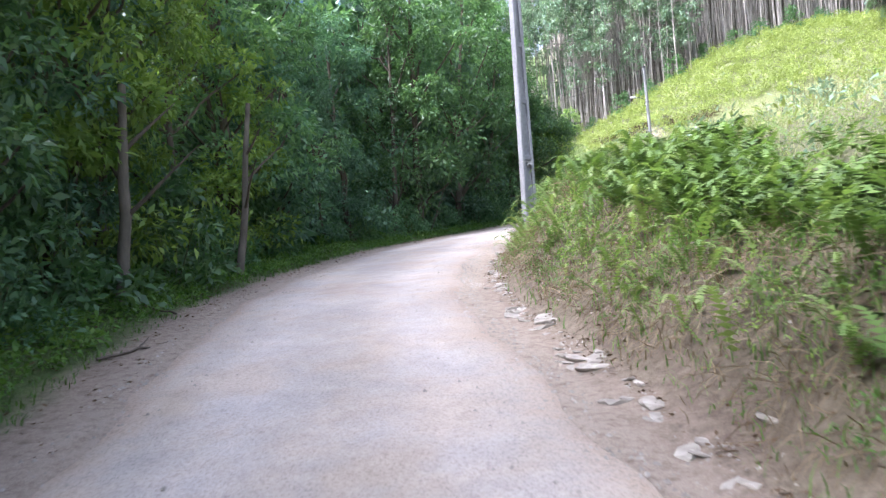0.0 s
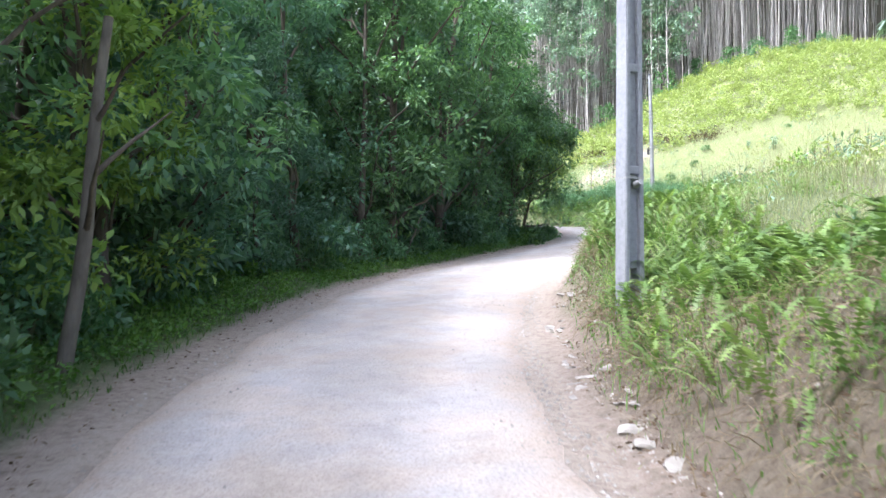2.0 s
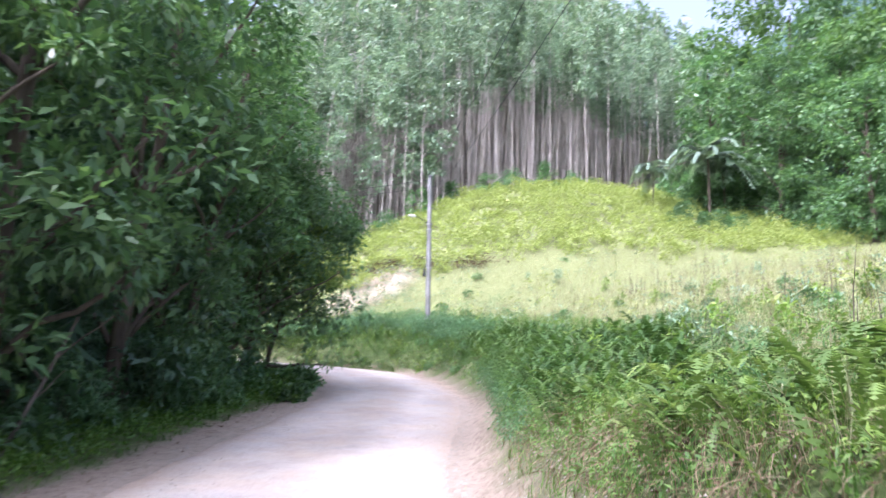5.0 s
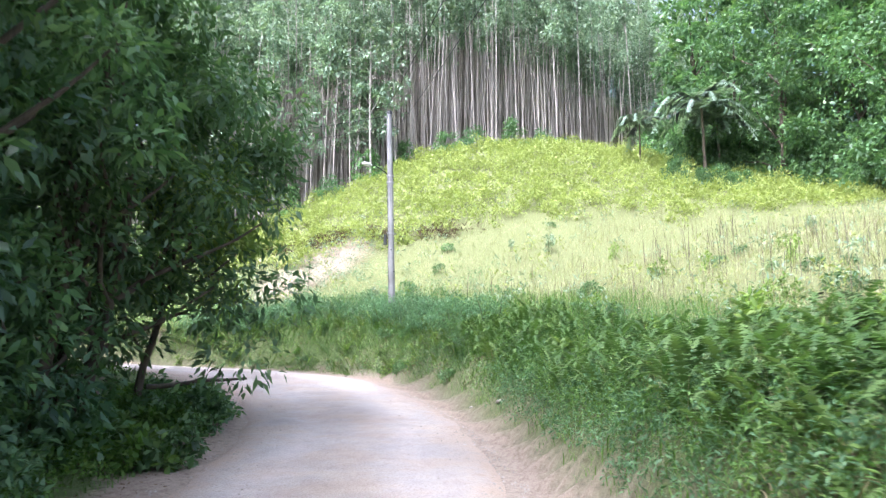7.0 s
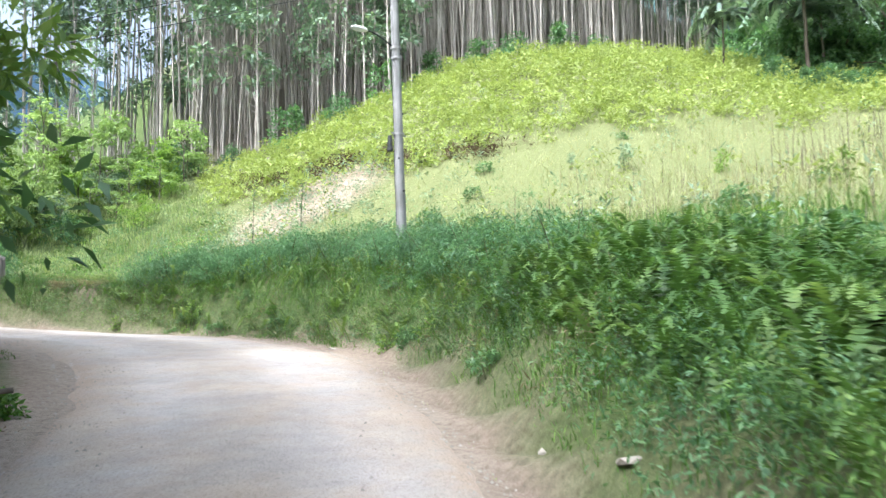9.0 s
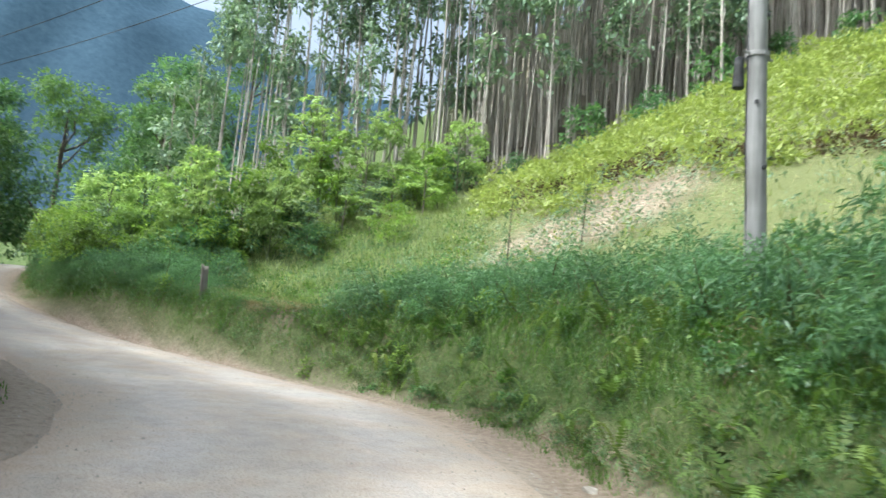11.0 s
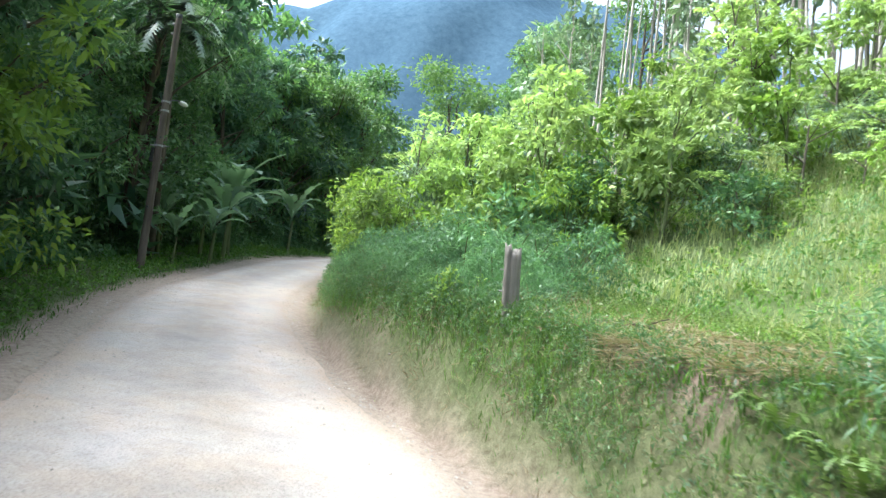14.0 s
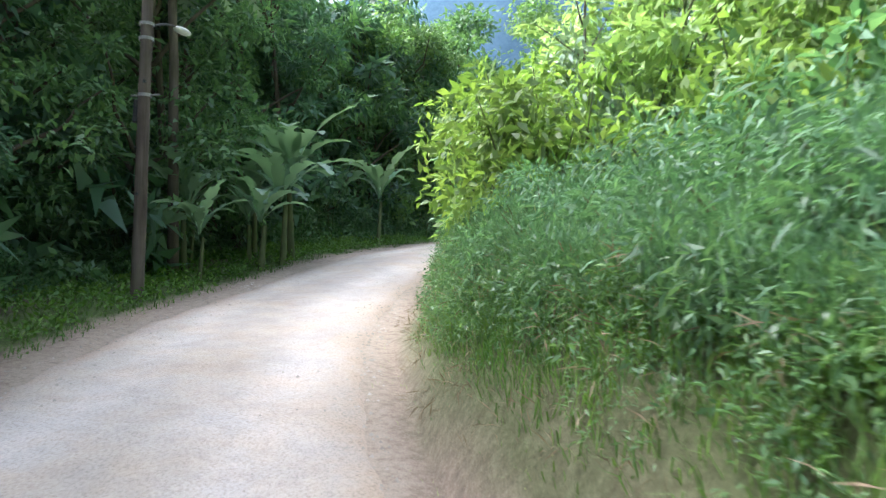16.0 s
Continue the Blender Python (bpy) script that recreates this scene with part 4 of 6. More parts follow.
# ---------------------------------------------------------------- ferns, bananas, palms
def feather(rib, side, length, drop, seed):
    """A frond in one piece: a rib with a leaflet on either side of each joint."""
    r = np.random.default_rng(seed)
    n = len(rib)
    tan = unit(np.gradient(rib, axis=0))
    v, f = [rib], []
    k = n
    for s in (-1, 1):
        for j in range(1, n - 1):
            way = unit(tan[j] * 0.45 + s * side + np.array([0, 0, -drop]) + r.normal(size=3) * 0.10)
            tip = rib[j] + way * length[j]
            mid = rib[j] + way * length[j] * 0.5 + tan[j] * length[j] * 0.16
            v.append(np.array([mid, tip]))
            f.append((j, k, k + 1, j + 1) if s > 0 else (j + 1, k + 1, k, j))
            k += 2
    return np.vstack(v), np.array(f)


def fern(seed, fronds=9, length=0.9):
    """A rosette of arching fronds on a short rootstock."""
    r = np.random.default_rng(seed)
    thing = new("fern")
    tagged(thing, "bright green fern with arching fronds on the bank", "fern")
    mesh_object("rootstock", *tube([(0, 0, -0.30), (0, 0, -0.1), (0, 0, 0.05)], [0.05, 0.06, 0.03], 7), BARK, thing, True)
    for k in range(fronds):
        a = 6.283 * k / fronds + r.uniform(-0.3, 0.3)
        L = length * r.uniform(0.7, 1.15)
        rise = r.uniform(0.35, 0.75)
        t = np.linspace(0, 1, 19)
        out = np.stack([np.cos(a) * t * L * 0.9, np.sin(a) * t * L * 0.9, L * rise * np.sin(t * 2.2)], 1)
        side = np.array([-math.sin(a), math.cos(a), 0])
        size = L * 0.24 * np.clip(np.sin(np.clip(t * 0.92 + 0.08, 0, 1) * 3.1416), 0.02, 1) ** 0.7
        mesh_object("frond", *feather(out, side, size, 0.15, seed + k), LEAF_FERN, thing)
    return thing


def banana(seed, height=2.6, count=8):
    """Banana plant: a fleshy stem and broad arching blades with torn edges."""
    r = np.random.default_rng(seed)
    thing = new("banana_plant")
    tagged(thing, "banana plant with broad torn leaves at the forest edge", "banana plant")
    mesh_object("stem", *tube(crooked((0, 0, -0.3), (0.1, 0.05, height * 0.5), 6, 0.02, r), np.linspace(0.085, 0.05, 6), 9), STEM_GREEN, thing, True)
    for k in range(count):
        a = 6.283 * k / count + r.uniform(-0.4, 0.4)
        L, lift = height * r.uniform(0.52, 0.74), r.uniform(1.0, 1.5)
        t = np.linspace(0, 1, 25)
        ang = lift - t**1.3 * r.uniform(0.9, 2.1)
        step = L / 24
        run, up = np.cumsum(np.cos(ang)) * step, np.cumsum(np.sin(ang)) * step
        rib = np.stack([np.cos(a) * run, np.sin(a) * run, height * 0.50 + up], 1)
        half = L * 0.100 * np.clip(np.sin(np.clip((t - 0.16) / 0.84, 0, 1) * 3.0), 0.03, 1) ** 0.45 * np.where(r.uniform(size=25) < 0.24, 0.40, r.uniform(0.85, 1.1, 25))
        side = np.array([-math.sin(a), math.cos(a), 0.0])
        up3 = np.array([0, 0, 1.0])
        lft = rib + side * half[:, None] + up3 * (half * 0.3)[:, None]
        rgt = rib - side * half[:, None] + up3 * (half * 0.3)[:, None]
        mesh_object("leaf", np.stack([lft, rib, rgt], 1).reshape(-1, 3), grid_faces(25, 3), LEAF_BANANA, thing)
    return thing


def palm(seed, height, count=13, length=2.3):
    """Slender palm: ringed trunk and feathered fronds."""
    r = np.random.default_rng(seed)
    thing = new("palm")
    tagged(thing, "slender palm with feathered fronds among the trees", "palm")
    mesh_object("trunk", *tube(crooked((0, 0, -0.3), (0.15, 0.1, height), 12, 0.03, r), np.linspace(0.12, 0.08, 12) * (1 + 0.06 * (np.arange(12) % 2)), 8), BARK, thing, True)
    for k in range(count):
        a = 6.283 * k / count + r.uniform(-0.2, 0.2)
        L, rise = length * r.uniform(0.8, 1.1), r.uniform(0.25, 0.95)
        t = np.linspace(0, 1, 26)
        out = np.stack([np.cos(a) * t * L * 0.85 + 0.15, np.sin(a) * t * L * 0.85 + 0.1, height + L * (rise * t - 0.95 * t**2.2)], 1)
        side = np.array([-math.sin(a), math.cos(a), 0])
        size = L * 0.30 * np.clip(np.sin(np.clip(t * 0.9 + 0.1, 0, 1) * 3.1416), 0.05, 1) ** 0.5
        mesh_object("frond", *feather(out, side, size, 0.45, seed + k), LEAF_PALM, thing)
    return thing


fern_kinds = [fern(201), fern(202, 8, 1.05), fern(203, 10, 0.75)]
spots = []
for i in range(at_y(2), at_y(20.5), 1):
    spots.append((*roadside(i, 1.9 + rng.uniform(0, 2.6)), rng.uniform(0.6, 1.1)))
for i in range(at_y(19), at_y(38), 3):
    spots.append((*roadside(i, 1.5 + rng.uniform(0, 1.8)), rng.uniform(0.6, 1.0)))
for i in range(at_y(37), at_y(52), 1):
    spots.append((*roadside(i, 1.3 + rng.uniform(0, 2.4)), rng.uniform(0.4, 0.75)))
for i in range(at_y(52), at_y(66), 4):
    spots.append((*roadside(i, 0.9 + rng.uniform(0, 1.3)), rng.uniform(0.45, 0.9)))
place(fern_kinds, spots, "ferns on the bank")
banana_kinds = [banana(211, 2.8, 10), banana(212, 3.3, 11), banana(213, 2.3, 9)]
spots = [(-11.0, 84.0, 1.0), (-11.6, 85.2, 1.15), (-12.3, 86.2, 1.2), (-11.9, 84.4, 0.9), (-11.9, 82.6, 1.05), (-14.9, 92.6, 1.0), (-12.9, 85.4, 1.1), (-12.6, 83.2, 0.7), (-10.4, 81.9, 0.6), (3.0, 54.5, 0.7)]
place(banana_kinds, spots, "banana plants")
palm_kinds = [palm(221, 7.2), palm(222, 5.0, 14, 4.4)]
place(palm_kinds[:1], [(-11.8, 82.2, 1.1)], "palms beyond the bend")
place(palm_kinds[1:], [(45.0, 73.6, 1.08), (41.4, 76.4, 0.68), (47.6, 74.6, 0.85)], "palms behind the field")

herb_kinds = [under_kinds[2], under_kinds[3]]
spots = []
for i in range(at_y(50), at_y(66), 3):
    spots.append((*roadside(i, 1.1 + rng.uniform(0, 1.6)), rng.uniform(0.22, 0.45)))
for i in range(at_y(66), at_y(67), 3):
    spots.append((*roadside(i, 0.8 + rng.uniform(0, 1.0)), rng.uniform(0.2, 0.4)))
place(herb_kinds, [s for s in spots if clear(s[0], s[1], 0.6)], "herbs on the bank by the bend")
place(fern_kinds, [(10.0, 69.3, 0.7), (10.4, 68.9, 0.6), (9.5, 69.7, 0.6), (9.0, 70.2, 0.6), (8.5, 70.7, 0.5), (10.9, 68.2, 0.6)], "ferns on the bank")

# ---------------------------------------------------------------- shrubs right of the road
teal_kinds = [
    shrub("thicket", "dense blue-green grassy thicket on the bank", "thicket", 1.0, 0.9, 26, 50, 0.11, 0.017, LEAF_TEAL, 231, "", 5, 0.35),
    shrub("thicket", "blue-green weeds hanging over the bank", "thicket", 0.8, 0.8, 24, 48, 0.09, 0.022, LEAF_TEAL, 232, "", 5, 0.3),
]
bright_kinds = [
    shrub("bush", "yellow-green leafy bush beside the road", "bush", 2.4, 1.3, 30, 36, 0.17, 0.07, LEAF_BRIGHT, 241),
    shrub("bush", "light green shrub on the slope", "bush", 1.7, 1.1, 26, 34, 0.16, 0.065, LEAF_FERN, 242),
    shrub("bush", "grey-green bush on the slope", "bush", 2.0, 1.2, 26, 34, 0.16, 0.05, LEAF_EUC, 243),
    shrub("bush", "mid-green leafy bush on the slope", "bush", 1.6, 1.1, 26, 32, 0.17, 0.07, LEAF_TEAL, 244),
]
broad_kinds = [
    tree("sapling", "young tree with large light green leaves", "tree", 4.6, 0.06, 0.22, 1.7, 28, 60, 0.25, 0.10, LEAF_PIONEER, STEM_GREEN, 251, split=True),
    tree("sapling", "young tree with yellow-green crown", "tree", 4.0, 0.05, 0.25, 1.5, 28, 60, 0.22, 0.09, LEAF_BRIGHT, STEM_GREEN, 252, split=True),
]
# weeds along the foot of the hill, the mound by the fence post, the thicket where the road goes round
spots = []
for i in range(at_y(54), at_y(70), 3):
    spots.append((*roadside(i, 1.9 + rng.uniform(0, 1.6)), rng.uniform(0.7, 1.15)))
for _ in range(14):
    spots.append((rng.uniform(9.5, 14.5), rng.uniform(66, 71.5), rng.uniform(0.7, 1.0)))
for _ in range(9):
    spots.append((rng.uniform(9.4, 11.8), rng.uniform(69.2, 73.5), rng.uniform(0.8, 1.1)))
for _ in range(26):
    spots.append((rng.uniform(-0.6, 4.4), rng.uniform(75.4, 79.4), rng.uniform(1.1, 1.6)))
for i in range(at_y(73.4), at_y(82), 1):
    spots.append((*roadside(i, 1.6 + rng.uniform(0, 1.6)), rng.uniform(0.55, 0.95)))
for _ in range(16):
    spots.append((rng.uniform(2.4, 4.3), rng.uniform(74.2, 77.2), rng.uniform(0.75, 1.1)))
place(teal_kinds, [(s[0], s[1], min(s[2], 0.62 * edge_gap(*s[:2]))) for s in spots if clear(s[0], s[1], 1.45) and not (4.4 < s[0] < 9.2 and 69.5 < s[1] < 77.5)], "weeds along the right bank")
spots = []
for i in range(at_y(77), at_y(96), 4):
    spots.append((*roadside(i, 1.5 + rng.uniform(0, 1.2)), rng.uniform(0.65, 1.0)))
    spots.append((*roadside(i, 3.2 + rng.uniform(0, 2.5)), rng.uniform(0.8, 1.2)))
for _ in range(40):
    x, y = rng.uniform(-5, 12), rng.uniform(80.5, 90)
    spots.append((x, y, rng.uniform(0.55, 1.05)))
for _ in range(10):
    spots.append((rng.uniform(-1, 4), rng.uniform(78.6, 81.5), rng.uniform(0.9, 1.2)))
place(bright_kinds, [s for s in spots if clear(s[0], s[1], 1.2)], "bushes on the slope by the bend")
spots = [(7.2, 84.2, 0.95), (5.4, 83.2, 0.8), (1.6, 83.0, 0.95), (10.6, 85.8, 0.75), (3.4, 85.5, 1.0), (-1.4, 84.4, 0.9), (8.8, 87.4, 1.0), (0.2, 81.4, 0.75), (3.9, 81.6, 0.85), (-4.2, 86.6, 0.9), (12.6, 88.2, 0.8), (5.8, 88.0, 1.1), (2.6, 80.4, 0.8), (5.2, 80.8, 0.8)]
place(broad_kinds, spots, "young trees on the slope by the bend")
# saplings with a bare stem
for x, y, h in ((1.7, 81.6, 3.6), (-0.6, 82.6, 3.0), (13.2, 71.0, 2.6), (15.3, 72.4, 1.8)):
    thing = new("sapling")
    tagged(thing, "thin dark bare sapling stem standing in the weeds", "sapling", "bare saplings")
    r = np.random.default_rng(int(h * 100))
    mesh_object("stem", *tube(crooked((0, 0, -0.1), (0.08, 0.05, h), 8, 0.02, r), np.linspace(0.022, 0.008, 8), 6), BARK, thing, True)
    c = np.stack([r.normal(size=7) * 0.06, r.normal(size=7) * 0.06, np.linspace(h * 0.5, h, 7)], 1)
    mesh_object("foliage", *clump_leaves(c, np.full(7, 0.10), 9, 0.12, 0.04, 5), LEAF_FOREST, thing)
    thing.matrix_world = pose(x, y, land1(x, y))

# ---------------------------------------------------------------- grass
def scatter(n, lo_y, hi_y, lo_e, hi_e, side, power=1.0, seed=0, lo=0):
    """Random places in a strip beside the road; power above 1 keeps them near its edge."""
    r = np.random.default_rng(seed)
    i = r.integers(at_y(lo_y), at_y(hi_y), n)
    e = lo_e + (hi_e - lo_e) * r.uniform(0, 1, n) ** power
    d = side * (MID[i, 3] + e)
    x, y = MID[i, 0] + RIGHT[i, 0] * d + r.uniform(-0.1, 0.1, n), MID[i, 1] + RIGHT[i, 1] * d + r.uniform(-0.1, 0.1, n)
    _, s, h, _ = beside(x, y)
    ok = (np.sign(s) == side) & (np.abs(s) - h > lo_e - 0.15)
    return x[ok], y[ok]


def grass(name, label, mat, x, y, h_lo, h_hi, width, lean, seed, patch=0.0, patch_size=2.0):
    """One field of blades; patch thins it into tufts."""
    r = np.random.default_rng(seed)
    _, s, hw, _ = beside(x, y)
    e = np.abs(s) - hw
    worn = (s > 0) & (y < 26) & (e < 1.05) & (r.uniform(size=len(x)) < 0.70)
    track = trodden(x, y) & (r.uniform(size=len(x)) < 0.80)
    x, y = x[~worn & ~track], y[~worn & ~track]
    if patch:
        ok = waves(x, y, patch_size, seed + 50) + r.uniform(-0.6, 0.6, len(x)) > patch - 0.5
        x, y = x[ok], y[ok]
    z = land(x, y) - 0.03
    tall = 0.75 + 0.35 * waves(x, y, patch_size * 1.3, seed + 51)
    h = r.uniform(h_lo, h_hi, len(x)) * np.clip(tall, 0.35, 1.3)
    _, s, hw, _ = beside(x, y)
    width = width * np.clip(0.50 + 0.06 * (np.abs(s) - hw), 0.5, 1.35)
    ob = mesh_object(name, *blades(np.stack([x, y, z], 1), h, width * r.uniform(0.6, 1.4, len(x)), lean, seed + 1, name.startswith("grass_field")), mat)
    return tagged(ob, label, "grass", kind="stuff")


x, y = scatter(22000, 1, 53, 0.72, 2.7, -1, 1.0, 301)
grass("grass_verge", "short green grass along the forest side of the road", GRASS_GREEN, x, y, 0.06, 0.22, 0.026, 0.8, 302, 0.25, 1.2)
x, y = scatter(26000, 60, 100, 0.50, 4.2, -1, 1.0, 303)
grass("grass_verge", "short green grass along the verge beyond the bend", GRASS_GREEN, x, y, 0.06, 0.24, 0.028, 0.8, 304, 0.1, 1.5)
x, y = scatter(9000, -6, 98, 0.1, 1.0, 1, 0.6, 305)
grass("grass_tufts", "sparse grass tufts in the roadside ditch", GRASS_TALL, x, y, 0.04, 0.16, 0.012, 0.9, 306, 0.55, 1.4)
x, y = scatter(46000, -2, 96, 0.75, 3.2, 1, 1.0, 307)
grass("grass_bank", "rough green grass on the cut bank", GRASS_GREEN, x, y, 0.12, 0.40, 0.018, 0.9, 308, 0.0, 2.0)
x, y = scatter(17000, -2, 40, 0.7, 2.4, 1, 1.0, 309)
grass("grass_bank_dry", "dry brown grass on the cut bank", DEAD_BRUSH, x, y, 0.10, 0.36, 0.018, 1.0, 310, 0.3, 1.7)
def scrub_foot(x):
    """Where the scrub of the hill begins, going up the field."""
    return np.maximum(72.8 - 0.45 * (x - 22) * (x > 22) + 0.62 * np.clip(22 - x, 0, 20), 62)


x, y = scatter(22000, -2, 71, 2.2, 38, 1, 1.5, 311)
keep = ~(y > scrub_foot(x) + 1.5) & ~(np.hypot((x - 16.3) / 3.2, (y - 74.6) / 2.0) + 0.35 * waves(x, y, 1.5, 329) < 1)
grass("grass_field", "tall yellow-green grass on the hillside field", GRASS_TALL, x[keep], y[keep], 0.25, 0.65, 0.022, 1.2, 312, 0.0, 3.0)
x, y = scatter(12000, 22, 62, 3.0, 24, 1, 1.1, 313)
grass("grass_stalks", "dry seeding grass stalks standing over the field", GRASS_DRY, x, y, 0.6, 1.15, 0.008, 0.3, 314, 0.2, 4.0)
x, y = scatter(40000, 50, 76, 0.75, 2.6, 1, 0.8, 323)
grass("grass_bank_low", "matted green grass and herbs low on the bank", GRASS_GREEN, x, y, 0.08, 0.26, 0.020, 1.1, 324, 0.0, 1.1)
x, y = scatter(46000, 66, 84, 1.2, 16, 1, 1.2, 315)
keep = x < 13
lawn = keep & (x > 3.5) & (x < 12.5) & (y < 77.2)
grass("grass_shelf", "short fresh grass on the level ground behind the fence post", GRASS_FRESH, x[lawn], y[lawn], 0.08, 0.24, 0.026, 0.8, 325)
keep = keep & ~lawn
grass("grass_slope", "fresh green grass on the slope by the fence post", GRASS_TALL, x[keep], y[keep], 0.25, 0.6, 0.020, 0.7, 316, 0.1, 2.0)
x, y = scatter(84000, 4, 71, 4.0, 38, 1, 1.2, 321)
keep = ~(y > scrub_foot(x) + 1.5) & ~(np.hypot((x - 16.3) / 3.2, (y - 74.6) / 2.0) + 0.35 * waves(x, y, 1.5, 329) < 1)
grass("grass_field_pale", "pale seeding grass in drifts across the field", GRASS_PALE, x[keep], y[keep], 0.35, 0.85, 0.015, 1.0, 322, 0.0, 6.0)
# weeds and dark stems standing in the field
weed_kinds = [
    shrub("weed", "green leafy weed standing in the field grass", "weed", 1.0, 0.45, 12, 16, 0.18, 0.07, LEAF_BRIGHT, 261, "", 4),
    shrub("weed", "tall grey-green weed with thin stems", "weed", 1.35, 0.40, 12, 15, 0.17, 0.055, LEAF_EUC, 262, "", 5),
    shrub("weed", "dark green weed clump in the tall grass", "weed", 0.8, 0.6, 13, 18, 0.17, 0.07, LEAF_FOREST, 263, "", 4),
]
x, y = scatter(80, 6, 66, 2.2, 22, 1, 1.2, 317)
place(weed_kinds, [(a, b, rng.uniform(0.35, 0.8)) for a, b in zip(x, y)], "weeds in the field")
x, y = scatter(80, 50, 78, 0.7, 2.6, 1, 1.0, 318)
place([weed_kinds[0], weed_kinds[2]], [(a, b, rng.uniform(0.25, 0.6)) for a, b in zip(x, y) if b < 70], "weeds low on the bank")
place([weed_kinds[0]], [(4.0, 74.1, 0.50), (4.25, 74.35, 0.42), (3.75, 74.3, 0.45)], "weeds low on the bank")
x, y = scatter(3000, 30, 60, 3.5, 24, 1, 1.0, 319)
grass("dark_stems", "dark dead weed stems standing in the field", BARK, x, y, 0.8, 1.9, 0.013, 0.25, 320, 0.6, 6.0)
# straw on the bare scar and on the trodden track
r = np.random.default_rng(330)
x, y = r.normal(16.3, 2.4, 11000), r.normal(74.6, 1.6, 11000)
z = land(x, y) + r.uniform(0.0, 0.10, len(x))
way = np.stack([r.normal(size=len(x)), r.normal(size=len(x)), r.normal(size=len(x)) * 0.25], 1)
straw = mesh_object("straw", *leaves(np.stack([x, y, z], 1), way, r.uniform(0.08, 0.26, len(x)), np.full(len(x), 0.014), 0.1, 331), STRAW)
tagged(straw, "dead straw and cut stems lying on bare ground", "straw", kind="stuff")
x, y = r.uniform(5, 10.5, 90000), r.uniform(70, 75.5, 90000)
ok = trodden(x, y) & (waves(x, y, 1.6, 333) + r.uniform(-1, 1, len(x)) > -0.5)
x, y = x[ok], y[ok]
way = np.stack([r.normal(size=len(x)), r.normal(size=len(x)), r.normal(size=len(x)) * 0.15], 1)
mown = mesh_object("mown_stems", *leaves(np.stack([x, y, land(x, y) + r.uniform(0.0, 0.06, len(x))], 1), way, r.uniform(0.10, 0.38, len(x)), r.uniform(0.007, 0.016, len(x)), 0.1, 332), GRASS_DRY)
tagged(mown, "grey-brown cut stems matted on the trodden track", "straw", kind="stuff")

# yellow-green scrub that covers the hill
r = np.random.default_rng(340)
n = 4600
x, y = r.uniform(13, 52, n), r.uniform(60, 90.5, n)
edge_noise = 1.6 * waves(x, y, 7.0, 341)
ok = (y > scrub_foot(x) + edge_noise + 3.5 * (r.uniform(size=n) ** 3 - 0.3)) & (y < 88.5 + 0.10 * np.clip(18 - x, 0, 9) ** 1.35)
x, y = x[ok], y[ok]
c = np.stack([x, y, land(x, y) + r.uniform(0.1, 0.95, len(x)) * (0.75 + 0.75 * waves(x, y, 3.0, 342))], 1)
scrub = mesh_object("hill_scrub", *clump_leaves(c, r.uniform(0.30, 0.60, len(x)), 34, 0.21, 0.10, 343, 0.8, 0.1, True), LEAF_HILL)
tagged(scrub, "yellow-green low scrub covering the hillside", "scrub", kind="stuff")

r = np.random.default_rng(350)
x1, y1 = scatter(2600, -2, 53, 0.15, 1.6, -1, 1.0, 351)
x2, y2 = scatter(7000, 2, 32, 0.55, 1.8, 1, 1.0, 352)
x, y = np.concatenate([x1, x2]), np.concatenate([y1, y2])
way = np.stack([r.normal(size=len(x)), r.normal(size=len(x)), r.normal(size=len(x)) * 0.2], 1)
fallen = mesh_object("leaf_litter", *leaves(np.stack([x, y, land(x, y) + 0.012], 1), way, r.uniform(0.03, 0.085, len(x)), r.uniform(0.012, 0.03, len(x)), 0.05, 353), LITTER)
tagged(fallen, "brown fallen leaves on the dusty shoulders", "leaf litter", kind="stuff")

# ---------------------------------------------------------------- low cover of the banks and verges
def carpet(name, label, mat, x, y, size, per, leaf, width, seed, lift=0.12, patch=None):
    """Low leafy growth hugging the ground, in clumps."""
    r = np.random.default_rng(seed)
    xx, yy = x + r.normal(size=len(x)) * 0.35, y + r.normal(size=len(x)) * 0.35
    lawn = (xx > 5.0) & (xx < 9.8) & (yy > 71.3) & (yy < 76.5)
    ok = (~lawn | (lift < 0.2)) & (~trodden(x, y) | (r.uniform(size=len(x)) < 0.14))
    x, y = x[ok], y[ok]
    if patch:
        ok = waves(x, y, patch[0], seed + 7) + r.uniform(-0.5, 0.5, len(x)) > patch[1]
        x, y = x[ok], y[ok]
    c = np.stack([x, y, land(x, y) + lift * r.uniform(0.1, 1.0, len(x))], 1)
    ob = mesh_object(name, *clump_leaves(c, size * r.uniform(0.5, 1.3, len(x)), per, leaf, width, seed + 1, 0.6, 0.0), mat)
    return tagged(ob, label, "ground cover", kind="stuff")


x, y = scatter(1900, 2, 53, 1.0, 2.6, -1, 0.9, 401)
carpet("verge_herbs", "fresh green leafy herbs along the forest verge", GRASS_GREEN, x, y, 0.20, 16, 0.085, 0.042, 402, 0.16)
x, y = scatter(1300, 62, 98, 0.9, 3.4, -1, 1.0, 403)
carpet("verge_herbs", "low green herbs beyond the bend under the trees", GRASS_GREEN, x, y, 0.22, 15, 0.10, 0.048, 404, 0.18)
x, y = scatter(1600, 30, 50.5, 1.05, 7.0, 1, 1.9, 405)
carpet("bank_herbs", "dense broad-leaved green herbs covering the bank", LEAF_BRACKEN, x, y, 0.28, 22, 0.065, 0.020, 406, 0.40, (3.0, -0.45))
x, y = scatter(1600, 36, 51, 0.9, 5.0, 1, 1.6, 407)
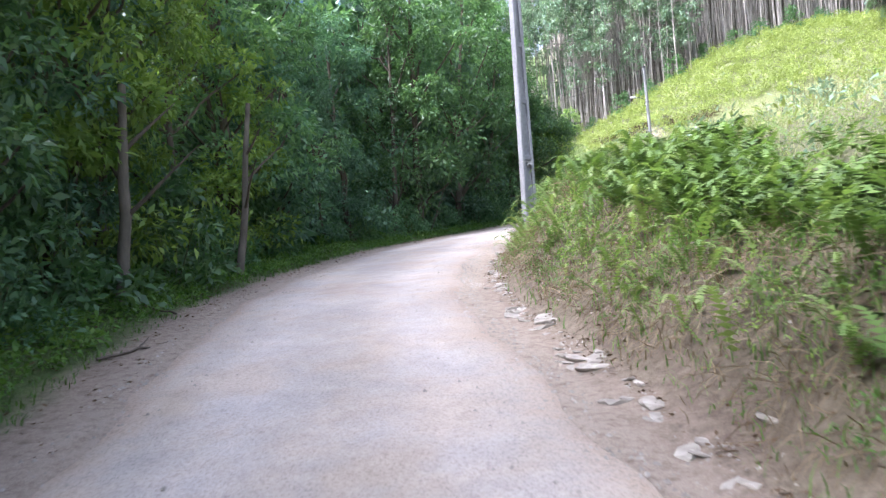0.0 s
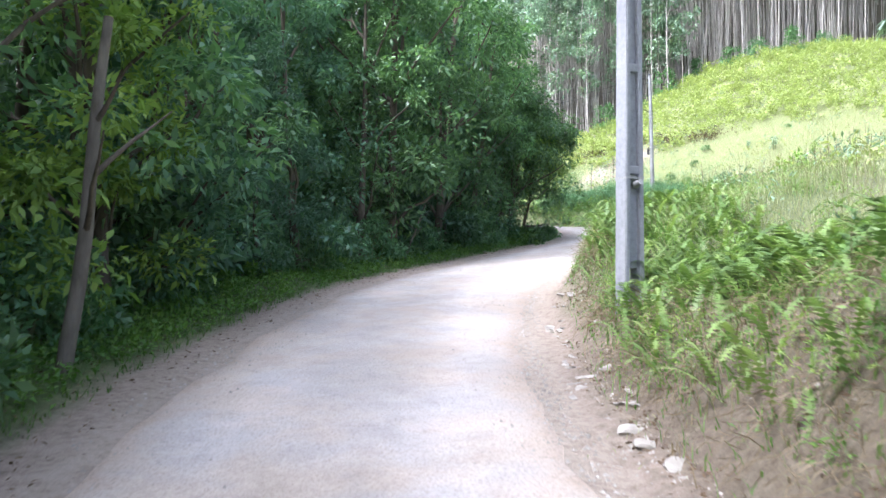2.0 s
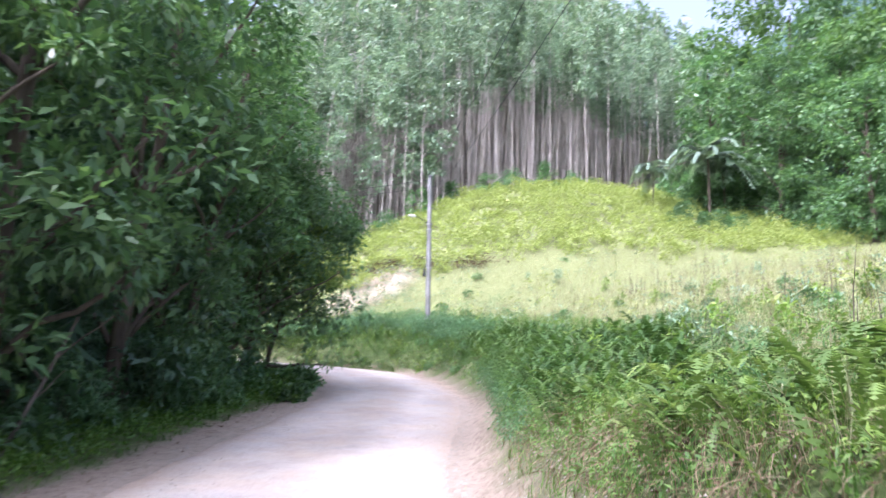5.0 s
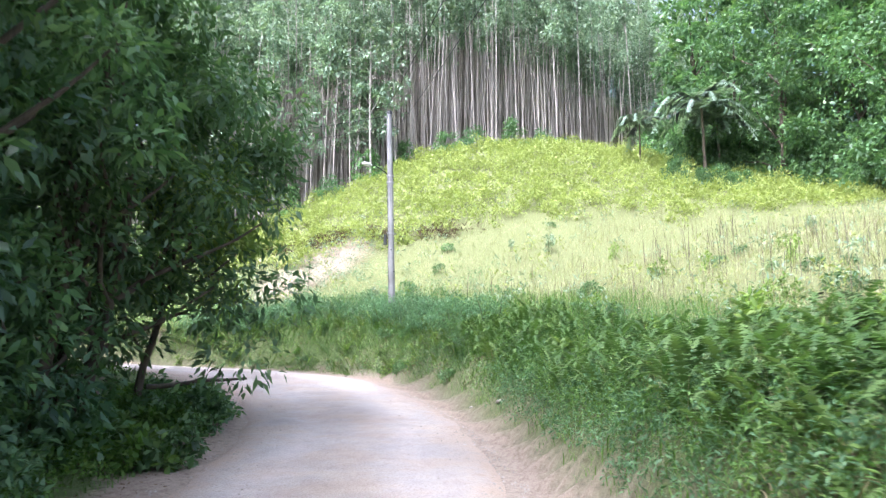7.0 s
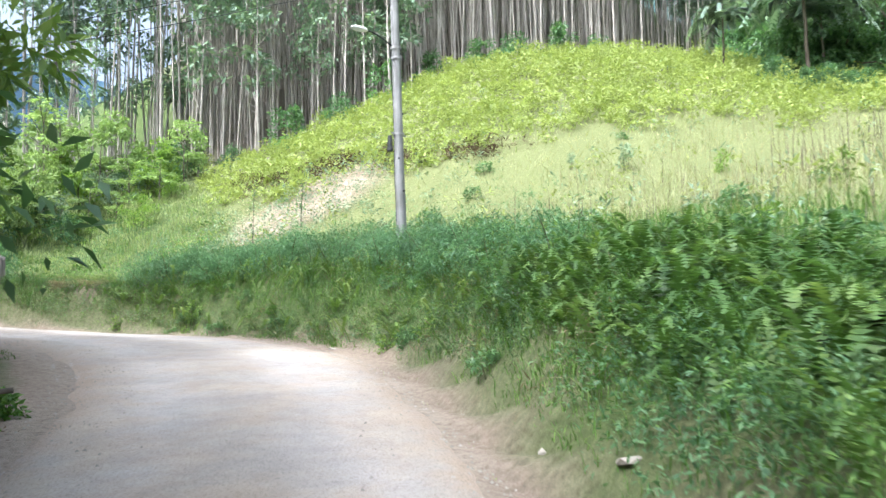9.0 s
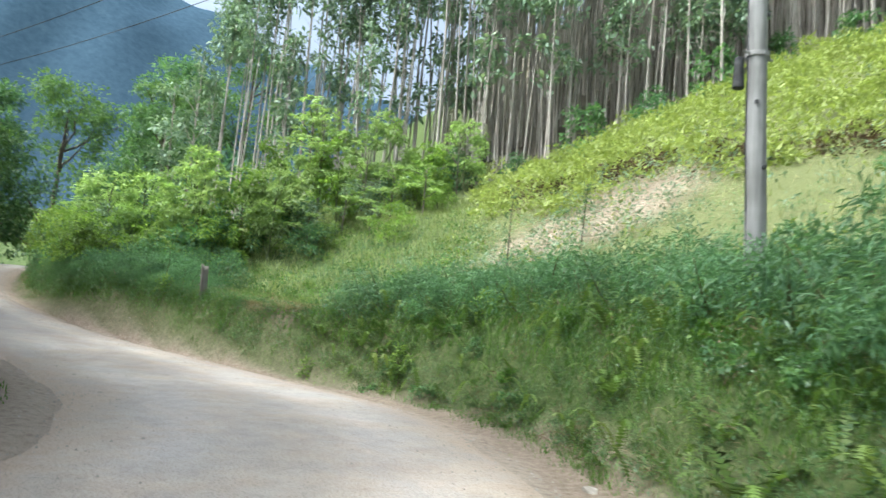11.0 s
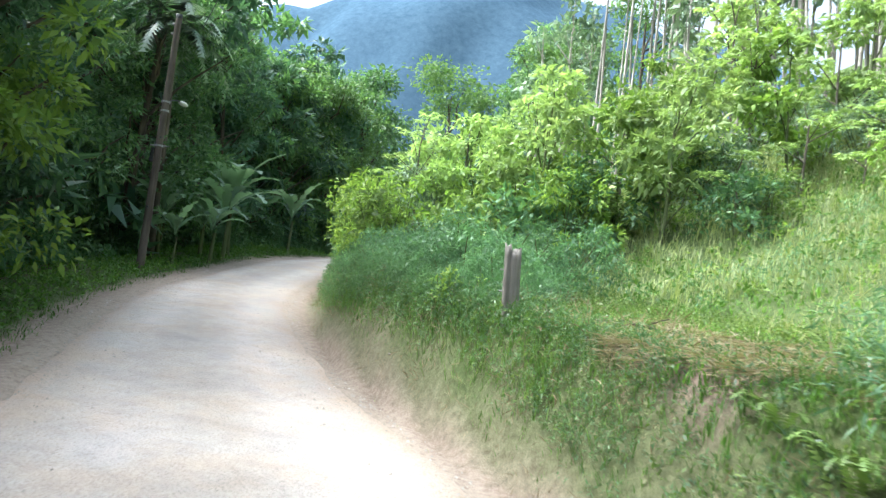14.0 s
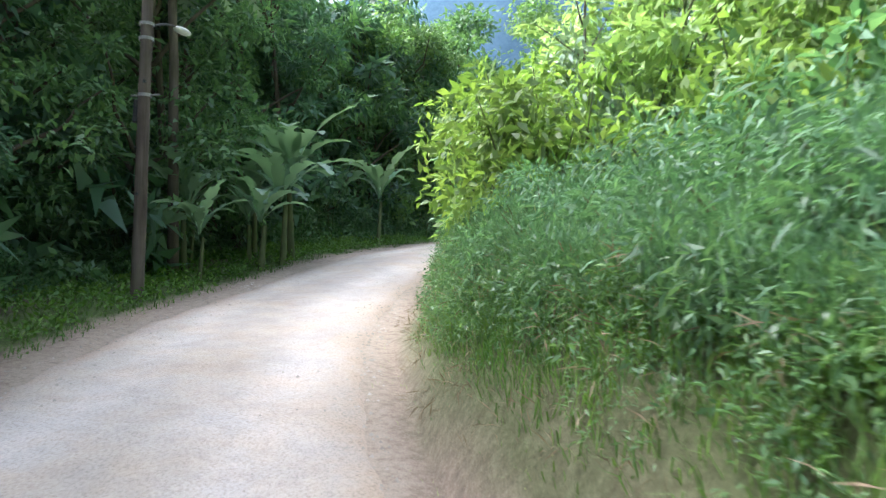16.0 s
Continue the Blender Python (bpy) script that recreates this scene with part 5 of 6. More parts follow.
carpet("bank_herbs", "dark green weeds low on the bank", LEAF_TEAL, x, y, 0.26, 24, 0.065, 0.020, 408, 0.30)
x, y = scatter(3600, 52, 80, 0.9, 3.2, 1, 1.0, 409)
carpet("bank_weeds", "tangled low weeds on the bank of the bend", LEAF_FOREST, x, y, 0.22, 32, 0.056, 0.015, 410, 0.28, (2.2, -0.6))
x, y = scatter(900, 50, 80, 1.0, 3.0, 1, 1.0, 411)
carpet("bank_weeds", "yellow-green creeping weeds on the bank", LEAF_FERN, x, y, 0.20, 26, 0.052, 0.016, 412, 0.22, (2.6, 0.1))
x, y = scatter(1800, 50, 82, 0.9, 2.8, 1, 1.0, 413)
carpet("dead_weeds", "brown dead stems and leaves tangled in the bank weeds", DEAD_BRUSH, x, y, 0.22, 14, 0.16, 0.010, 414, 0.16, (2.0, 0.0))
x, y = scatter(2300, 2, 35, 1.35, 6.5, 1, 1.7, 415)
carpet("bank_herbs", "sunlit yellow-green low growth between the ferns", LEAF_BRIGHT, x, y, 0.22, 26, 0.055, 0.018, 416, 0.22, (2.4, -0.2))
x, y = scatter(1500, 2, 35, 1.0, 2.6, 1, 0.9, 417)
carpet("bank_herbs", "low green growth creeping down the cut bank", GRASS_GREEN, x, y, 0.18, 26, 0.050, 0.016, 418, 0.14, (1.8, 0.0))


x, y = scatter(1900, 71, 84, 1.0, 3.0, 1, 1.0, 441)
carpet("bank_weeds", "dense blue-green weeds hanging down the bank", LEAF_TEAL, x, y, 0.26, 32, 0.085, 0.012, 442, 0.30)
x, y = scatter(1500, 70, 80, 0.85, 2.2, 1, 1.0, 447)
carpet("bank_weeds", "dark green weeds and creepers at the foot of the bank", LEAF_FOREST, x, y, 0.20, 30, 0.060, 0.020, 448, 0.22, (1.6, -0.55))
x, y = scatter(22000, 70, 80, 0.75, 2.3, 1, 1.0, 449)
grass("grass_bank_low", "green grass hanging down the foot of the bank", GRASS_GREEN, x, y, 0.12, 0.38, 0.016, 1.1, 450, 0.0, 1.1)
x, y = scatter(1500, 66, 84, 2.0, 12, 1, 1.0, 443)
ok = x < 13
carpet("slope_herbs", "mixed green herbs among the grass on the slope", GRASS_GREEN, x[ok], y[ok], 0.26, 16, 0.10, 0.045, 444, 0.30, (3.0, -0.1))
x, y = scatter(900, 66, 84, 2.5, 14, 1, 1.0, 445)
carpet("slope_herbs", "yellow-green seedlings among the grass on the slope", LEAF_BRIGHT, x, y, 0.26, 15, 0.10, 0.040, 446, 0.35, (2.4, 0.1))


x, y = scatter(1500, 4, 66, 4.0, 30, 1, 1.2, 451)
carpet("field_herbs", "grey-green low herbs in patches across the field", LEAF_EUC, x, y, 0.40, 15, 0.16, 0.045, 452, 0.55, (5.0, 0.05))
x, y = scatter(1300, 4, 70, 5.0, 34, 1, 1.1, 453)
carpet("field_herbs", "yellow-green low herbs in patches across the field", LEAF_HILL, x, y, 0.42, 15, 0.16, 0.060, 454, 0.55, (6.0, 0.1))


x, y = scatter(2600, 69, 80, 0.8, 1.9, 1, 1.0, 455)
carpet("bank_weeds", "short green weeds at the foot of the bank", LEAF_FOREST, x, y, 0.16, 26, 0.050, 0.013, 456, 0.15)
x, y = scatter(420, 69, 82, 0.45, 1.6, 1, 1.0, 471)
carpet("dead_weeds", "dry brown grass tangled at the foot of the bank", DEAD_BRUSH, x, y, 0.18, 14, 0.14, 0.008, 472, 0.12)
r = np.random.default_rng(457)
carpet("scar_weeds", "grey-green weeds growing over the bare scar", LEAF_EUC, r.normal(16, 3.0, 260), r.normal(74, 2.2, 260), 0.30, 14, 0.13, 0.04, 458, 0.6)
x, y = scatter(420, 60, 72, 3.2, 9.0, 1, 1.0, 459)
carpet("bank_weeds", "tall blue-green weeds behind the bank", LEAF_TEAL, x, y, 0.34, 30, 0.09, 0.016, 460, 0.8)


x, y = scatter(1900, 66, 75, 0.8, 4.5, 1, 1.0, 461)
ok = x > 4.3
x, y = x[ok], y[ok]
carpet("bank_weeds", "fresh yellow-green weeds in front of the fence post", LEAF_FERN, x, y, 0.17, 22, 0.052, 0.020, 462, 0.16)
r = np.random.default_rng(463)
x, y = r.uniform(13.5, 25, 380), r.normal(0, 0.9, 380)
y = y + 78.2 - 1.15 * (x - 16.5)
ok = (y > scrub_foot(x) - 1.5)
carpet("dead_bracken", "brown dead bracken along the foot of the hill scrub", LITTER, x[ok], y[ok], 0.34, 16, 0.20, 0.05, 464, 0.5, (3.0, -0.2))
x, y = scatter(17000, 48, 66, 1.5, 6.0, 1, 1.2, 465)
grass("grass_bank_tall", "tall green grass over the bank of the bend", GRASS_GREEN, x, y, 0.35, 0.90, 0.013, 0.8, 466, 0.1, 2.0)


x, y = scatter(9000, 22, 46, 1.3, 6.5, 1, 1.1, 473)
grass("grass_bank_pale", "pale seeding grass over the ferns of the bank", GRASS_PALE, x, y, 0.35, 0.85, 0.012, 0.7, 474, 0.15, 2.4)


x, y = scatter(30000, 71, 82, 0.95, 3.4, 1, 0.9, 475)
ok = ~((x > 4.9) & (y < 77))
grass("grass_thicket", "dense blue-green grass tumbling over the bank by the fence post", LEAF_TEAL, x[ok], y[ok], 0.40, 0.85, 0.012, 1.0, 476, 0.0, 1.6)
x, y = scatter(30000, 60, 82, 0.60, 2.0, 1, 0.9, 477)
grass("grass_bank_low", "short matted grass at the foot of the bank by the bend", GRASS_GREEN, x, y, 0.07, 0.22, 0.014, 1.1, 478, 0.05, 1.3)


# many more fronds of the same fern between the single plants
def fern_cover(lo, hi, e_lo, e_hi, n, seed, mat=LEAF_FERN, size_lo=0.35, size_hi=0.75):
    r = np.random.default_rng(seed)
    x, y = scatter(n, lo, hi, e_lo, e_hi, 1, 1.0, seed)
    rows = []
    for a, b, z in zip(x, y, land(x, y)):
        turn, L, rise = r.uniform(0, 6.283), r.uniform(size_lo, size_hi), r.uniform(0.35, 0.9)
        t = np.linspace(0, 1, 22)
        rib = np.stack([np.cos(turn) * t * L * 0.9, np.sin(turn) * t * L * 0.9, L * rise * np.sin(t * 2.2)], 1) + (a, b, z - 0.02)
        size = L * 0.19 * np.clip(np.sin(np.clip(t * 0.92 + 0.08, 0, 1) * 3.1416), 0.02, 1) ** 0.7
        rows.append(feather(rib, np.array([-math.sin(turn), math.cos(turn), 0]), size, 0.15, int(r.integers(9999))))
    ob = mesh_object("fern_cover", *join(rows), mat)
    tagged(ob, "crowded fern fronds growing over the bank", "ferns", kind="stuff")


fern_cover(3, 34, 1.2, 3.8, 2100, 421)
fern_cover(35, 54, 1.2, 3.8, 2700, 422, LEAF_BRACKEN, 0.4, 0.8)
fern_cover(53, 68, 1.0, 2.4, 420, 423, LEAF_FERN, 0.35, 0.70)

# dry grass hanging over the cut
r = np.random.default_rng(430)
n = 15000
i = r.integers(at_y(1), at_y(36), n)
e = 0.95 + 1.25 * r.uniform(0, 1, n)
d = MID[i, 3] + e
x, y = MID[i, 0] + RIGHT[i, 0] * d, MID[i, 1] + RIGHT[i, 1] * d
ok = waves(x, y, 2.2, 431) + r.uniform(-0.6, 0.6, n) > -0.35
i, x, y = i[ok], x[ok], y[ok]
n = len(x)
way = np.stack([-RIGHT[i, 0] * 0.6 + r.normal(size=n) * 0.35, -RIGHT[i, 1] * 0.6 + r.normal(size=n) * 0.35, r.normal(size=n) * 0.45 - 0.25], 1)
hanging = mesh_object("hanging_grass", *leaves(np.stack([x, y, land(x, y) + r.uniform(0.03, 0.16, n)], 1), way, r.uniform(0.15, 0.45, n), r.uniform(0.005, 0.011, n), 0.35, 432), DEAD_BRUSH)
tagged(hanging, "dry brown grass hanging over the cut bank", "grass", kind="stuff")

# ---------------------------------------------------------------- poles, lamps, cables
def pole_concrete(x, y, turn):
    """Double-T concrete power pole: two flanges, a recessed web and cross ribs."""
    thing = new("power_pole")
    tagged(thing, "grey concrete power pole with recessed faces", "pole", "power poles")
    h, w0, w1, t = 9.0, 0.36, 0.17, 0.075
    for s in (-1, 1):
        bm = bmesh.new()
        q = [bm.verts.new((s * w * 0.5 - s * e, d, z)) for z, w in ((-1.0, w0), (h, w1)) for e, d in ((0, -0.12), (t, -0.12), (t, 0.12), (0, 0.12))]
        for k in range(4):
            bm.faces.new((q[k], q[(k + 1) % 4], q[4 + (k + 1) % 4], q[4 + k]))
        bm.faces.new(q[4:])
        bmesh.ops.recalc_face_normals(bm, faces=bm.faces)
        bmesh.ops.bevel(bm, geom=[e for e in bm.edges if abs(e.verts[0].co.z - e.verts[1].co.z) > 1], offset=0.012, segments=2, affect="EDGES")
        part("flange", bm, CONCRETE, thing)
    for k in range(6):
        z0 = 0.55 + k * 1.42
        w = w0 + (w1 - w0) * (z0 + 1) / (h + 1) - 2 * t + 0.012
        bm = bmesh.new()
        bmesh.ops.create_cube(bm, size=1.0, matrix=Matrix.Translation((0, 0, z0 + 0.65)) @ Matrix.Diagonal((w, 0.10, 1.30, 1)))
        part("web", bm, CONCRETE, thing)
        bm = bmesh.new()
        bmesh.ops.create_cube(bm, size=1.0, matrix=Matrix.Translation((0, 0, z0 + 1.36)) @ Matrix.Diagonal((w, 0.20, 0.12, 1)))
        bmesh.ops.bevel(bm, geom=list(bm.edges), offset=0.012, segments=1, affect="EDGES")
        part("rib", bm, CONCRETE, thing)
    # steel strap and a small cable clamp
    bm = bmesh.new()
    bmesh.ops.create_cube(bm, size=1.0, matrix=Matrix.Translation((0, 0, 1.80)) @ Matrix.Diagonal((0.313, 0.248, 0.03, 1)))
    strap = part("strap", bm, METAL, thing, "thin steel strap")
    bm = bmesh.new()
    bmesh.ops.create_cone(bm, cap_ends=True, segments=12, radius1=0.05, radius2=0.04, depth=0.14, matrix=Matrix.Translation((0.02, -0.15, 1.72)) @ Matrix.Rotation(1.3, 4, "X"))
    part("clamp", bm, METAL, strap, "small grey cable clamp")
    bm = bmesh.new()
    bmesh.ops.create_cube(bm, size=1.0, matrix=Matrix.Translation((0, 0, 8.3)) @ Matrix.Diagonal((1.2, 0.09, 0.11, 1)))
    arm = part("crossarm", bm, WOOD_OLD, thing, "weathered timber crossarm")
    for k in (-0.5, 0.5):
        bm = bmesh.new()
        bmesh.ops.create_cone(bm, cap_ends=True, segments=12, radius1=0.05, radius2=0.035, depth=0.12, matrix=Matrix.Translation((k, 0, 8.42)))
        part("insulator", bm, METAL, arm)
    thing.matrix_world = pose(x, y, land1(x, y), 0, 0, turn)
    return thing


def lamp_arm(thing, z, out, turn, arm_mat):
    """A curved bracket with a shallow street-lamp head."""
    c, s = math.cos(radians(turn)), math.sin(radians(turn))
    t = np.linspace(0, 1, 9)
    p = np.stack([c * t * out, s * t * out, z + 0.42 * np.sin(t * 1.57)], 1)
    bracket = mesh_object("lamp_bracket", *tube(p, np.full(9, 0.022), 7), arm_mat, thing, True)
    bm = bmesh.new()
    bmesh.ops.create_uvsphere(bm, u_segments=14, v_segments=8, radius=1.0, matrix=Matrix.Translation((c * (out + 0.16), s * (out + 0.16), z + 0.40)) @ Matrix.Rotation(radians(turn), 4, "Z") @ Matrix.Diagonal((0.26, 0.11, 0.07, 1)))
    head = part("lamp_head", bm, LAMP_WHITE, bracket, "pale street-lamp head")
    return head


def lamp_material():
    m, n, l, b = material("lamp_white", 0.35, 0.5)
    g = noise_node(n, l, 9.0, 4.0)
    r = ramp(n, [(0.3, (0.60, 0.61, 0.60)), (0.6, (0.78, 0.78, 0.76))])
    l.new(g.outputs["Fac"], r.inputs["Fac"])
    l.new(r.outputs["Color"], b.inputs["Base Color"])
    return m


LAMP_WHITE = lamp_material()


def pole_round(x, y, height, radius, bark, label, lean, lamp_z, lamp_out, lamp_turn, can_z):
    """Round timber pole with cap, iron straps, bracket lamp and a control box."""
    thing = new("power_pole")
    tagged(thing, label, "pole", "power poles")
    r = np.random.default_rng(int(abs(x) * 10))
    p = crooked((0, 0, -0.8), (lean[0], lean[1], height), 12, 0.012, r)
    mesh_object("shaft", *tube(p, np.linspace(radius, radius * 0.72, 12), 14), bark, thing, True)
    at = lambda z: p[0] + (p[-1] - p[0]) * ((z + 0.8) / (height + 0.8))
    for z in (lamp_z - 0.15, lamp_z + 0.12, can_z + 0.26):
        q = at(z)
        mesh_object("strap", *tube([q - (0, 0, 0.03), q + (0, 0, 0.03)], [radius * 1.06, radius * 1.06], 14), METAL, thing, True)
    lamp_arm(thing, lamp_z, lamp_out, lamp_turn, DARK_METAL)
    bm = bmesh.new()
    q = at(can_z)
    bmesh.ops.create_cone(bm, cap_ends=True, segments=12, radius1=0.08, radius2=0.06, depth=0.42, matrix=Matrix.Translation(Vector(q) + Vector((-radius - 0.10, 0, 0))))
    bmesh.ops.bevel(bm, geom=list(bm.edges), offset=0.015, segments=1, affect="EDGES")
    part("ballast_can", bm, DARK_METAL, thing, "dark ballast can")
    # steel clamp with two short arms, and a service line running down the shaft
    for turn, out in ((0.5, 0.30), (3.6, 0.26)):
        q = at(can_z + 0.26)
        mesh_object("clamp_arm", *tube([q, q + np.array([math.cos(turn) * out, math.sin(turn) * out, 0.10 * (out - 0.2)])], [0.022, 0.018], 7), METAL, thing, True)
    drop = [at(z) + np.array([-radius * 0.98 + 0.012 * math.sin(z * 2.1), -0.02, 0]) for z in np.linspace(0.3, lamp_z, 16)]
    mesh_object("service_line", *tube(drop, np.full(16, 0.010), 5), DARK_METAL, thing, True)
    for z, turn in ((1.85, -1.2), (3.9, -0.6), (2.7, -2.0)):
        bm = bmesh.new()
        q = at(z)
        bmesh.ops.create_cone(bm, cap_ends=True, segments=9, radius1=0.036, radius2=0.028, depth=0.05, matrix=Matrix.Translation(Vector(q) + Vector((math.cos(turn), math.sin(turn), 0)) * radius * 0.88) @ Matrix.Rotation(turn, 4, "Z") @ Matrix.Rotation(1.57, 4, "Y"))
        part("knot", bm, DARK_METAL, thing, "dark knot in the shaft")
    q = at(height)
    mesh_object("cap", *tube([q - (0, 0, 0.10), q + (0, 0, 0.02), q + (0, 0, 0.05)], [radius * 0.78, radius * 0.80, 0.01], 12), DARK_METAL, thing, True)
    for k in (0.25, 0.55):
        bm = bmesh.new()
        bmesh.ops.create_cone(bm, cap_ends=True, segments=12, radius1=0.045, radius2=0.03, depth=0.11, matrix=Matrix.Translation(Vector(at(height - k)) + Vector((-radius * 0.75 - 0.05, 0, 0))) @ Matrix.Rotation(1.57, 4, "Y"))
        part("insulator", bm, METAL, thing)
    thing.matrix_world = pose(x, y, land1(x, y))
    return thing


DARK_METAL = bark_material("metal_dark", (0.03, 0.032, 0.035), (0.07, 0.072, 0.075), 14.0, (1, 1, 1), 0.55)
pole_concrete(3.35, 21.6, 24)
pole_round(15.5, 61.9, 8.3, 0.145, WOOD_OLD, "weathered grey timber power pole with a street lamp on the hillside", (-0.25, -0.1), 5.55, 1.15, 195, 3.1)
pole_round(-9.3, 79.8, 7.6, 0.125, WOOD_BROWN, "old timber power pole with a street lamp at the forest edge", (0.12, 0.1), 4.85, 1.15, 112, 3.4)


def cable(a, b, sag):
    """A sagging line between two poles."""
    t = np.linspace(0, 1, 28)[:, None]
    p = np.asarray(a) * (1 - t) + np.asarray(b) * t - np.array([0, 0, 1.0]) * 4 * sag * t * (1 - t)
    ob = mesh_object("cable", *tube(p, np.full(28, 0.010), 5), DARK_METAL, None, True)
    tagged(ob, "thin dark overhead power cable between the poles", "cable", "overhead cables")


z1, z2, z3 = land1(3.35, 21.6) + 8.45, land1(15.5, 61.9) + 7.9, land1(-9.3, 79.8) + 7.2
for k in (-0.45, 0.45):
    cable((3.35 + k, 21.6, z1), (15.3 + k, 61.8, z2), 0.8)
    cable((15.3 + k, 61.8 + k, z2), (-9.15 + k, 79.9 + k, z3), 0.7)
    cable((3.35 + k, 21.6, z1), (-6.5 + k, -10.0, z1 - 0.6), 0.6)

# ---------------------------------------------------------------- fence post, sticks, stones
def fence_post(x, y):
    """Split old post: uneven hexagonal section, cracked top, weathered grain."""
    thing = new("fence_post")
    tagged(thing, "weathered grey split wooden fence post in the grass", "fence post")
    r = np.random.default_rng(5)
    # two split halves that lean apart, each with a torn top
    for side, high, wide in ((-1, 0.84, 0.062), (1, 0.78, 0.070)):
        ang = np.linspace(0, 6.283, 14, endpoint=False)
        zs = np.linspace(-0.4, high, 13)
        prof = wide * (1 + 0.20 * np.sin(2 * ang + 0.6 * side) + 0.12 * r.normal(size=14))
        v = []
        for k, z in enumerate(zs):
            rr = prof * (1 - 0.12 * max(z, 0)) * (1 + 0.04 * r.normal(size=14))
            top = z + ((0.05 * np.sin(ang * 1.0 + side) + 0.025 * r.normal(size=14)) if k == 12 else 0)
            v.append(np.stack([rr * np.cos(ang) + side * (0.024 + 0.010 * max(z, 0)), rr * 0.85 * np.sin(ang) + 0.012 * side, top + 0 * ang], 1))
        v = np.vstack(v)
        f = grid_faces(13, 14, True)
        cap = np.array([[12 * 14 + k, 12 * 14 + (k + 1) % 14, len(v)] for k in range(14)])
        v = np.vstack([v, [[side * (0.024 + 0.010 * high), 0.012 * side, high - 0.05]]])
        mesh_object("split_half", v, [f, cap], WOOD_POST, thing)
    for z in (0.30, 0.56):
        bm = bmesh.new()
        bmesh.ops.create_cone(bm, cap_ends=True, segments=6, radius1=0.012, radius2=0.012, depth=0.05, matrix=Matrix.Translation((-0.105, 0.0, z)) @ Matrix.Rotation(1.57, 4, "Y"))
        part("staple", bm, METAL, thing)
    thing.matrix_world = pose(x, y, land1(x, y), 0, -2, 25)
    return thing


fence_post(5.2, 73.35)


def branch(x, y, turn, length, radius, label, lift=0.05):
    thing = new("fallen_branch")
    tagged(thing, label, "branch")
    r = np.random.default_rng(int(length * 77))
    p = crooked((0, 0, lift), (length, 0, lift + 0.10), 9, 0.05, r)
    mesh_object("stick", *tube(p, np.linspace(radius, radius * 0.45, 9), 8), BARK, thing, True)
    mesh_object("twig", *tube(crooked(p[4], p[4] + (length * 0.3, length * 0.16, 0.1), 5, 0.03, r), np.linspace(radius * 0.5, 0.006, 5), 5), BARK, thing, True)
    thing.matrix_world = pose(x, y, land1(x, y), 0, 0, turn)


branch(5.6, 51.3, 8, 2.1, 0.055, "dark fallen branch jutting from the verge", 0.46)
branch(6.3, 73.3, -4, 1.0, 0.03, "dry broken stick lying on the trodden track")
branch(-2.2, 10.5, 70, 1.1, 0.02, "thin dry twig on the road shoulder")
branch(-2.5, 13.4, 140, 0.9, 0.018, "thin dry twig on the dusty shoulder")

STONE = bark_material("pale_stone", (0.27, 0.245, 0.21), (0.47, 0.435, 0.385), 7.0, (1, 1, 1), 0.9)


def stone(seed, size):
    bm = bmesh.new()
    bmesh.ops.create_icosphere(bm, subdivisions=2, radius=1.0)
    r = np.random.default_rng(seed)
    for v in bm.verts:
        n = noise.noise(Vector(v.co) * 1.3 + Vector((seed * 3.1, 0, 0)))
        v.co = v.co * (1 + 0.35 * n)
        v.co.x *= size * 1.3
        v.co.y *= size * 0.9
        v.co.z = max(-0.5, min(0.45, v.co.z)) * size * 0.40
    me = bpy.data.meshes.new("stone")
    bm.to_mesh(me)
    bm.free()
    me.materials.append(STONE)
    return tagged(new("stone", me), "pale flat stone at the road edge", "stone", "stones along the road edge")


stone_kinds = [stone(k, s) for k, s in enumerate((0.09, 0.07, 0.12, 0.05))]
r = np.random.default_rng(77)
for k in range(120):
    i = int(r.integers(at_y(3), at_y(33))) if k < 100 else int(r.integers(at_y(38), at_y(92)))
    x, y = roadside(i, 0.45 + abs(r.normal()) * 0.25)
    copy_thing(stone_kinds[int(r.integers(4))], pose(x, y, land1(x, y) - 0.01, r.uniform(-12, 12), r.uniform(-12, 12), r.uniform(0, 360)))
slab_kinds = [stone(20 + k, size) for k, size in enumerate((0.10, 0.14, 0.08))]
for k in range(70):
    x, y = roadside(int(r.integers(at_y(5), at_y(27))), 0.40 + abs(r.normal()) * 0.22)
    tagged(copy_thing(slab_kinds[int(r.integers(3))], pose(x, y, land1(x, y) - 0.012, r.uniform(-16, 16), r.uniform(-16, 16), r.uniform(0, 360))), "pale eroded stone slab in the roadside ditch")
# gravel thrown to the road's edges
n = 14000
i = np.concatenate([r.integers(at_y(0), at_y(95), 9000), r.integers(at_y(2), at_y(36), 5000)])
u1 = np.concatenate([np.sign(r.normal(size=9000)) * (1 - np.abs(r.normal(size=9000)) * 0.22), 1.15 + 0.16 * r.normal(size=5000)])
d = u1 * (MID[i, 3] + 0.25)
x, y = MID[i, 0] + RIGHT[i, 0] * d + r.uniform(-0.1, 0.1, n), MID[i, 1] + RIGHT[i, 1] * d + r.uniform(-0.1, 0.1, n)
_, s, h, zr = beside(x, y)
uu = np.abs(s) / (h + 0.12)
z = np.where(uu < 1, zr + 0.03 - 0.07 * uu**4, land(x, y))
size = r.uniform(0.008, 0.030, n)
corner = np.array([(1, 0, -0.3), (-0.5, 0.8, -0.3), (-0.5, -0.8, -0.3), (0.1, 0.05, 0.6)])
a = r.uniform(0, 6.283, n)
rot = np.stack([np.cos(a), -np.sin(a), np.sin(a), np.cos(a)], 1).reshape(n, 2, 2)
v = np.tile(corner, (n, 1, 1)) * size[:, None, None]
